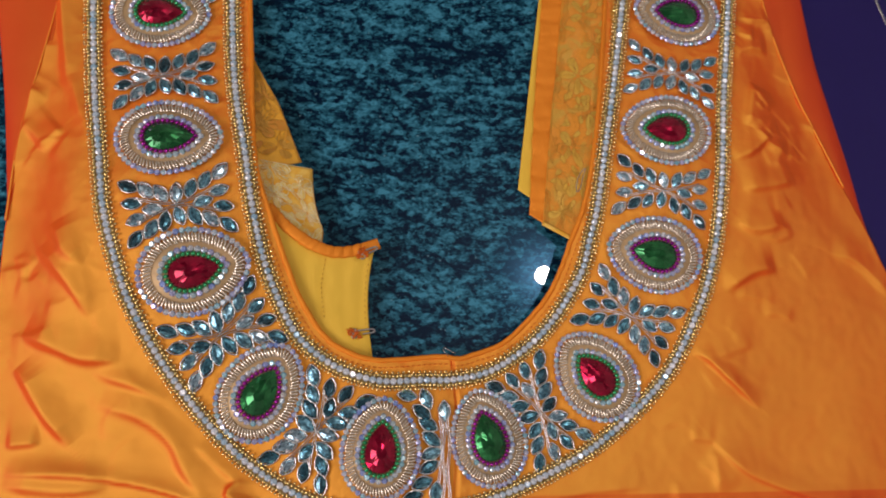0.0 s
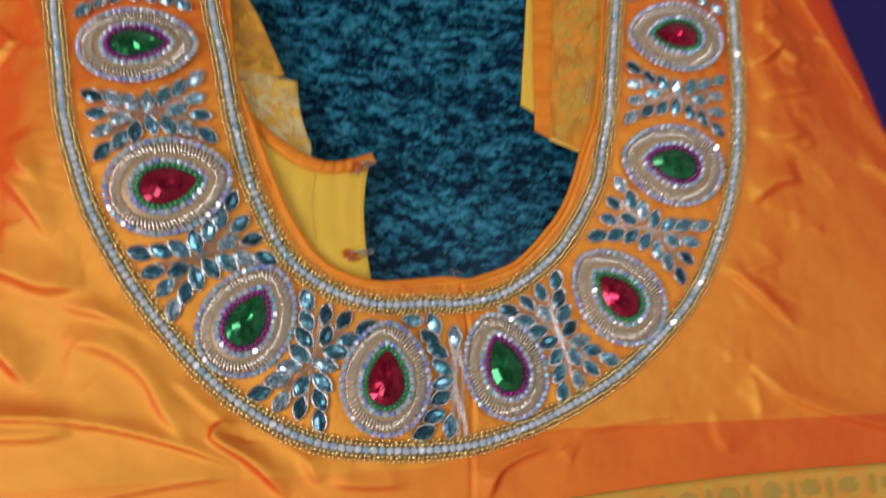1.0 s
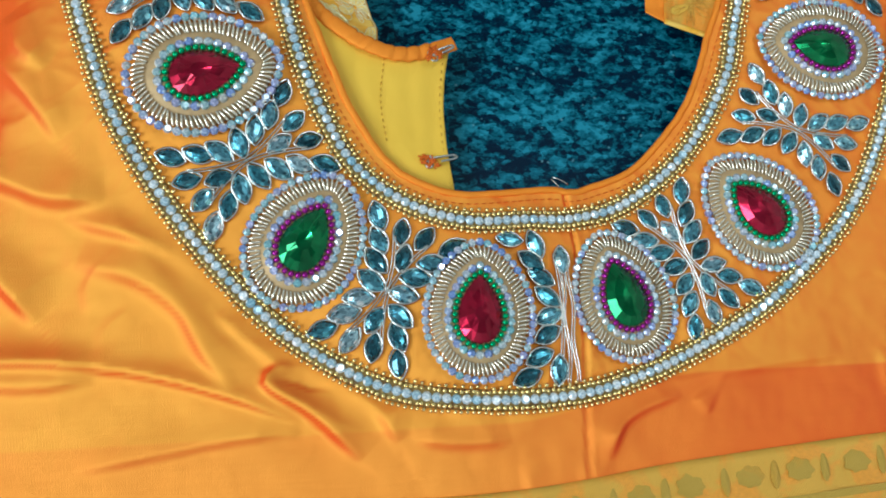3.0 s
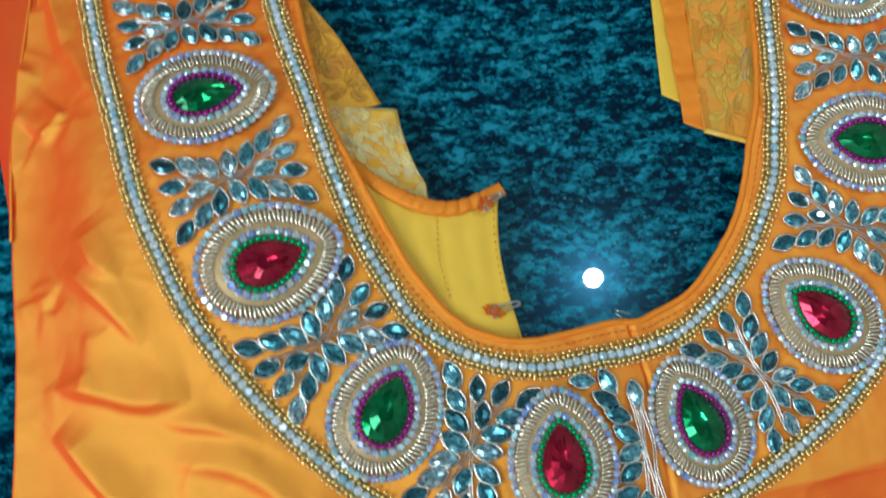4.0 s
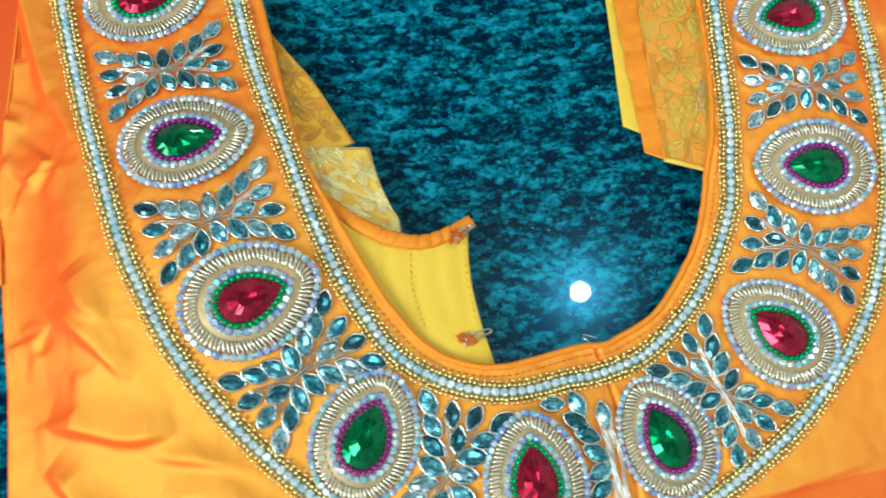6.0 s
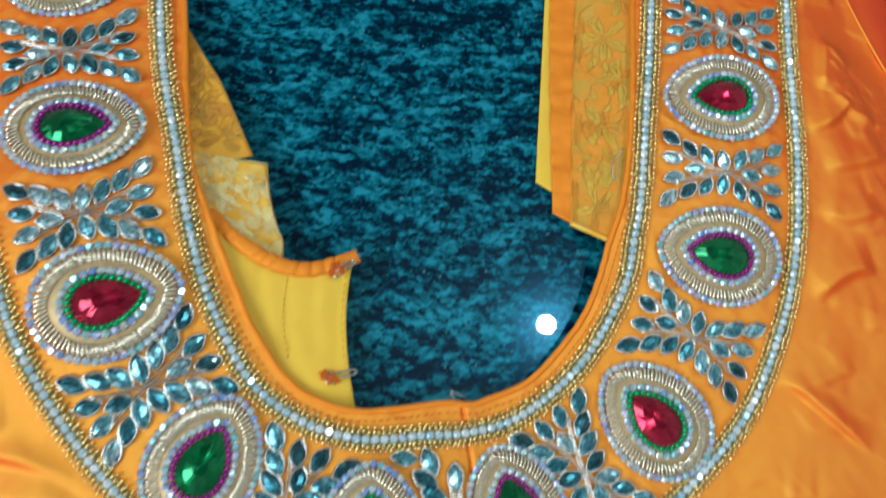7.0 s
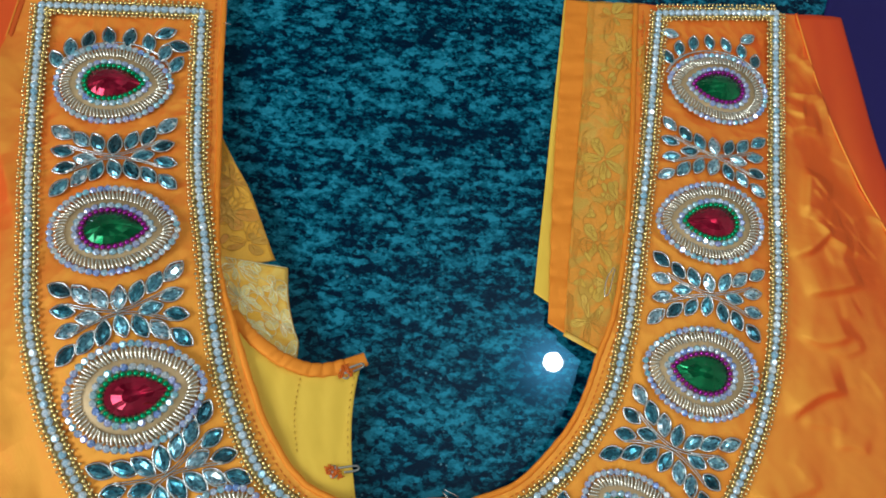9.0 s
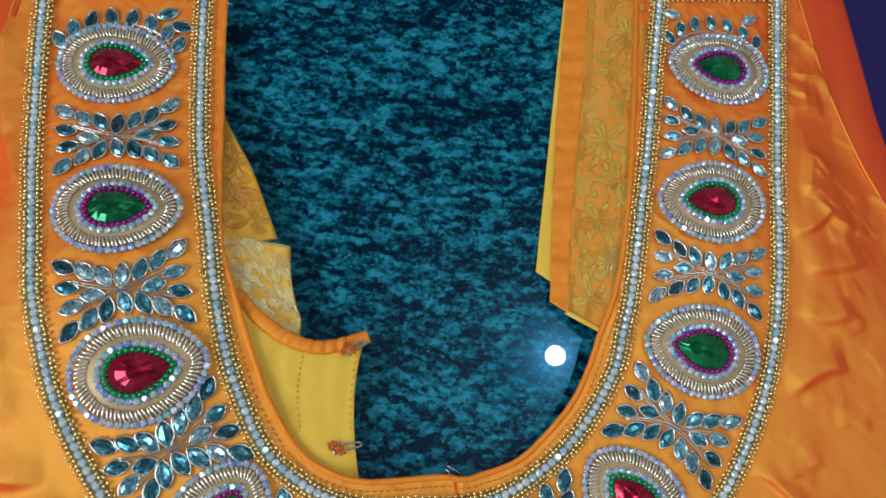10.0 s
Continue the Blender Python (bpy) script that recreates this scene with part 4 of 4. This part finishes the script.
def jewel_motif(colour, x, y, turn, size=1.0, core=1.0):
    base = Matrix.Translation((x, y, swell(x, y) + 0.0004)) @ lean_at(x, y) @ pose(0, 0, 0, 0, 0, turn) @ Matrix.Scale(size, 4)

    def put(name, me, px, py, z, spin=0.0, j=0.0, scale=1.0):
        piece(name, me, pad, base @ pose(px, py, z, jolt(j), jolt(j), spin) @ Matrix.Scale(scale, 4))

    ring = drop(0.0226, 0.0174, 0.22, 48)
    n = len(ring)
    v = [(*q, 0.0) for q in ring] + [(*q * 0.97, 0.0007) for q in ring] + [(*q * 0.5, 0.001) for q in ring]
    f = [(k * n + i, k * n + (i + 1) % n, (k + 1) * n + (i + 1) % n, (k + 1) * n + i) for k in (0, 1) for i in range(n)] + [tuple(range(2 * n, 3 * n))]
    pad = mesh_object("jewel_motif", [base @ Vector(q) for q in v], f, PAD, blouse, True,
                      f"{colour} drop stone ringed with beads, crystals and bullion")
    put(f"{colour}_stone", STONE_SHAPES[colour], 0, 0, 0.0011, scale=core)
    bead = GREEN_SEED if colour == "red" else MAGENTA_SEED
    for px, py in outline_places(0.0138 * core, 0.0092 * core, 0.5, 0.0023):
        put("seed_bead", bead, px, py, 0.0018)
    for px, py in outline_places(0.0163 * core + 0.0002, 0.0115 * core + 0.0002, 0.42, 0.0030):
        put("rhinestone", SMALL_STONE, px, py, 0.0011, jolt(180), 16)
    mid = outline_places(0.0210, 0.0157, 0.28, 0.00148)
    for i, (px, py) in enumerate(mid):
        tx, ty = mid[(i + 1) % len(mid)] - mid[i - 1]
        ang_c = math.degrees(math.atan2(ty, tx)) - 90 + 14
        put("bullion_coil", COIL, px, py, 0.0005, ang_c + jolt(9), 6)
    for px, py in outline_places(0.0246, 0.0192, 0.22, 0.0029):
        put("rhinestone", RING_STONE, px, py, 0.0005, jolt(180), 16)
    return pad


SIZES = [1.0, 1.02, 1.05, 1.0, 0.97, 0.97, 1.0, 1.0, 0.98, 0.99]
CORES = [0.9, 0.91, 0.90, 0.95, 0.96, 0.97, 0.93, 0.91, 0.90, 0.91]
for (colour, x, y, turn), size, core in zip(GEMS, SIZES, CORES):
    jewel_motif(colour, x, y, turn, size, core)


# ---- leaf sprigs of marquise crystals between the jewels ----
def marquise(length, width):
    """A pointed leaf cut with a ridge."""
    xs = np.cos(np.linspace(0, math.pi, 8))
    ring = [(length / 2 * x, width / 2 * (1 - abs(x) ** 2.2)) for x in xs] + [(length / 2 * x, -width / 2 * (1 - abs(x) ** 2.2)) for x in xs[::-1][1:-1]]
    n = len(ring)
    v = [(x, y, 0) for x, y in ring] + [(x * 0.97, y * 0.97, 0.0007) for x, y in ring] + [(x * 0.72, y * 0.64, 0.0017) for x, y in ring] + [(length * 0.16, 0, 0.00205), (-length * 0.16, 0, 0.00205)]
    f = [(k * n + i, k * n + (i + 1) % n, (k + 1) * n + (i + 1) % n, (k + 1) * n + i) for k in (0, 1) for i in range(n)]
    for i in range(n):
        j = (i + 1) % n
        mid = (ring[i][0] + ring[j][0]) / 2
        if abs(mid) < 1e-9:
            f.append((2 * n + i, 2 * n + j, 3 * n + 1, 3 * n) if ring[i][0] > 0 else (2 * n + i, 2 * n + j, 3 * n, 3 * n + 1))
        else:
            f.append((2 * n + i, 2 * n + j, 3 * n if mid > 0 else 3 * n + 1))
    return v, f


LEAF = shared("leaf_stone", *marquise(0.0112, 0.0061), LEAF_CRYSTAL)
RIM = [(0.0060 * x, 0.0034 * (1 - abs(x) ** 2.2) * s) for s, xs in ((1, np.cos(np.linspace(0, math.pi, 10))), (-1, np.cos(np.linspace(math.pi, 0, 10))[1:])) for x in xs]


def sprig(frame_m, leaves, stems, name="leaf_sprig"):
    """leaves: (s, v, degrees, size) in the sprig's own plane; stems: flat lines."""
    def place(s, v, z):
        w = frame_m @ Vector((s, v, 0))
        return Vector((w.x, w.y, swell(w.x, w.y) + z))
    wires = []
    for line in stems:
        for dv in (-0.0005, 0.0005):
            wires.append(tube([place(s + dv, v, 0.0011) for s, v in line], 0.00030, 5))
    for s, v, a, k in leaves:
        c, sn = math.cos(radians(a)), math.sin(radians(a))
        wires.append(tube([place(s + k * (x * c - y * sn), v + k * (x * sn + y * c), 0.0008) for x, y in RIM], 0.00046, 5))
    ob = mesh_object(name, *joined(wires), SILVER, blouse, True, "silver wire sprig set with aqua leaf crystals")
    head = math.degrees(math.atan2(frame_m[1][0], frame_m[0][0]))
    for s, v, a, k in leaves:
        w = place(s, v, 0.0005)
        piece("leaf_stone", LEAF, ob, Matrix.Translation(w) @ lean_at(w.x, w.y) @ pose(0, 0, 0, jolt(9), jolt(9), head + a + jolt(8)) @ Matrix.Scale(k, 4))
    return ob


def between(i, size, spread, shift=0.0):
    """A crossed sprig between two jewels: two bowed stems, a row of leaves on each outer side and a few in the forks."""
    (_, x0, y0, _), (_, x1, y1, _) = GEMS[i], GEMS[i + 1]
    a, b = np.array((x0, y0)), np.array((x1, y1))
    c = (a + b) / 2
    ki = np.linalg.norm(inner_line - c, axis=1).argmin()
    ko = np.linalg.norm(outer_line - c, axis=1).argmin()
    c = (inner_line[ki] + outer_line[ko]) / 2
    v = inner_line[ki] - outer_line[ko]
    v /= np.linalg.norm(v)
    s = np.array((v[1], -v[0]))
    c = c + s * shift
    m = Matrix(((s[0], v[0], 0, c[0]), (s[1], v[1], 0, c[1]), (0, 0, 1, 0), (0, 0, 0, 1)))

    def bow(q):
        return spread * (abs(q) / 0.022) ** 1.6

    leaves, stems = [], []
    for side in (-1, 1):
        stems.append([(side * (0.0006 + 0.92 * bow(q)), q) for q in np.linspace(-0.0195, 0.0195, 22)])
        for q in (-0.0218, -0.0138, -0.0070, 0.0002, 0.0072, 0.0142, 0.0220):
            tilt = math.copysign(12 + 1700 * abs(q), q) + rng.uniform(-7, 7)
            leaves.append((side * (0.0014 + 0.0050 * size + bow(q)) + rng.uniform(-0.0004, 0.0004), q, tilt if side > 0 else 180 - tilt, size * rng.uniform(0.94, 1.04)))
    # leaves in the forks: two on one stem and one on the other
    for end, first in ((1, -1), (-1, 1)):
        for p, q, turn in ((0.0004, 0.0118, 8), (-0.0042 * first, 0.0212, 14 * first), (0.0040 * first, 0.0202, -14 * first)):
            leaves.append((p, q * end, (90 + turn) * end, size * 0.92))
    sprig(m, leaves, stems)


def half_sprig(size):
    """One bowed stem with leaves on one side, beside the twisted wires that cover the seam."""
    m = Matrix.Translation((0.0180, -0.0880, 0))

    def stem(q):
        return -0.0008 + 0.0020 * math.cos(q * 70)

    leaves = []
    for q in (0.0145, 0.0085, 0.0015, -0.0055, -0.0118, -0.0195, -0.0262):
        tilt = -32 if q > 0.0 else 22
        leaves.append((stem(q) - 0.0072 * size - 140 * min(q + 0.006, 0) ** 2 * 0.12 - 60 * max(q, 0) ** 2 * 0.3, q, 180 + tilt + rng.uniform(-5, 5), size))
    leaves += [(-0.0175, 0.0225, 172, size * 0.9), (-0.0080, 0.0208, 112, size), (-0.0032, -0.0240, 262, size), (0.0012, 0.0150, 92, size * 0.95)]
    stems = [[(stem(q) - 0.0015, q) for q in np.linspace(-0.021, 0.017, 20)]]
    for k, shift in enumerate((0.0006, 0.0032)):
        stems.append([(shift + 0.0006 * math.sin(q * 260 + k * 2.0), q) for q in np.linspace(-0.0285, 0.010 + 0.006 * k, 30)])
    sprig(m, leaves, stems)


for i, size, spread, shift in ((0, 0.88, 0.0080, 0.0), (1, 0.90, 0.0078, 0.0), (2, 0.94, 0.0078, -0.0027), (3, 0.96, 0.0078, 0.0021),
                               (5, 0.90, 0.0078, -0.0011), (6, 0.86, 0.0080, 0.0), (7, 0.78, 0.0080, 0.0), (8, 0.78, 0.0080, -0.0024)):
    between(i, size, spread, shift)
half_sprig(0.93)

# sprays over the top jewels
for gi, count, size, first, tall, extra in ((0, 8, 0.84, 28, 0.0240, ((0.0195, 0.0275, 20), (0.0262, 0.0212, -14))),
                                            (9, 7, 0.74, 40, 0.0262, ((-0.0205, 0.0300, 165), (0.0200, 0.0300, 30)))):
    _, gx, gy, _ = GEMS[gi]
    m = Matrix.Translation((gx, gy, 0))
    leaves = []
    for a in np.linspace(first, 182 - first, count):
        leaves.append((0.0290 * math.cos(radians(a)), tall * math.sin(radians(a)) + 0.0003, a + (34 if a < 80 else -34 if a > 100 else 0) + rng.uniform(-6, 6), size))
    leaves += [(x, y, a, size) for x, y, a in extra]
    stems = [[(0.0262 * math.cos(radians(a)), 0.0212 * math.sin(radians(a))) for a in np.linspace(20, 160, 18)]]
    sprig(m, leaves, stems, "leaf_spray")

# ---- the violet garment beside it ----
violet = tagged(new("violet_garment"), "deep violet silk garment with teal beaded border beside blouse", "garment")
ga = np.array([(0.205, y, 0.0008) for y in np.linspace(-0.42, 0.225, 110)])
ga[:, 0] += 0.018 * np.clip((0.2 - ga[:, 1]) / 0.4, 0, 1) + np.clip(ga[:, 1] - 0.15, 0, 1) * 0.35
gb = np.array([(0.62, y, 0.010) for y in np.linspace(-0.45, 0.5, 110)])


def violet_height(x, y, z):
    rise = np.clip((x - 0.245) / 0.05, 0, 1)
    return 0.0012 + rise * (0.007 + 0.004 * noise.noise((x * 14, y * 9, 3.0)) + 0.0018 * noise.noise((x * 40, y * 22, 6.0)))


sheet("garment_body", ga, gb, 90, VIOLET, violet, 0.0, label="", over=violet_height)


def on_violet(line, dz):
    return np.array([(x, y, violet_height(x, y, 0) + dz) for x, y in line])


app_a = edge_samples([(0.2745, 0.20), (0.2838, 0.161), (0.2949, 0.131), (0.3065, 0.111), (0.3188, 0.094), (0.326, 0.07), (0.345, 0.05)], 70)
app_b = edge_samples([(0.42, 0.24), (0.42, 0.16), (0.42, 0.13), (0.42, 0.11), (0.42, 0.094), (0.42, 0.07), (0.42, 0.05)], 70)
in_a = app_a + np.array((0.020, 0.010))
sheet("applique", on_violet(in_a, 0.0022), on_violet(app_b, 0.0022), 14, TEAL, violet, 0.0012, label="teal applique border of the garment")
for off, nm in ((0.0, "edge_beads"), (0.0135, "inner_beads")):
    row = resample(app_a + np.array((off, off * 0.5)), 0.0019)
    trim = mesh_object(nm, *scattered(bead_shape(0.0009), [(x, y, violet_height(x, y, 0) + 0.0008) for x, y in row]), SILVER, violet, True, "string of silver beads")
    tagged(trim, kind="stuff")
leaf_rng = random.Random(3)
DARK_LEAF = silk("dark_green_leaf", (0.012, 0.08, 0.04), (0.05, 0.2, 0.1), 0.25, 0.5)
for k in range(9):
    i = 6 + k * 7
    c = app_a[i] + np.array((0.007, 0.0035))
    t = app_a[min(i + 3, 69)] - app_a[i]
    a = math.degrees(math.atan2(t[1], t[0])) + leaf_rng.uniform(-12, 12)
    v, f = marquise(0.016, 0.007)
    ob = mesh_object("applique_leaf", [(x, y, z * 0.5) for x, y, z in v], f, DARK_LEAF if k % 2 else TEAL, violet)
    ob.matrix_basis = pose(c[0], c[1], violet_height(c[0], c[1], 0) + 0.0007, 0, 0, a)
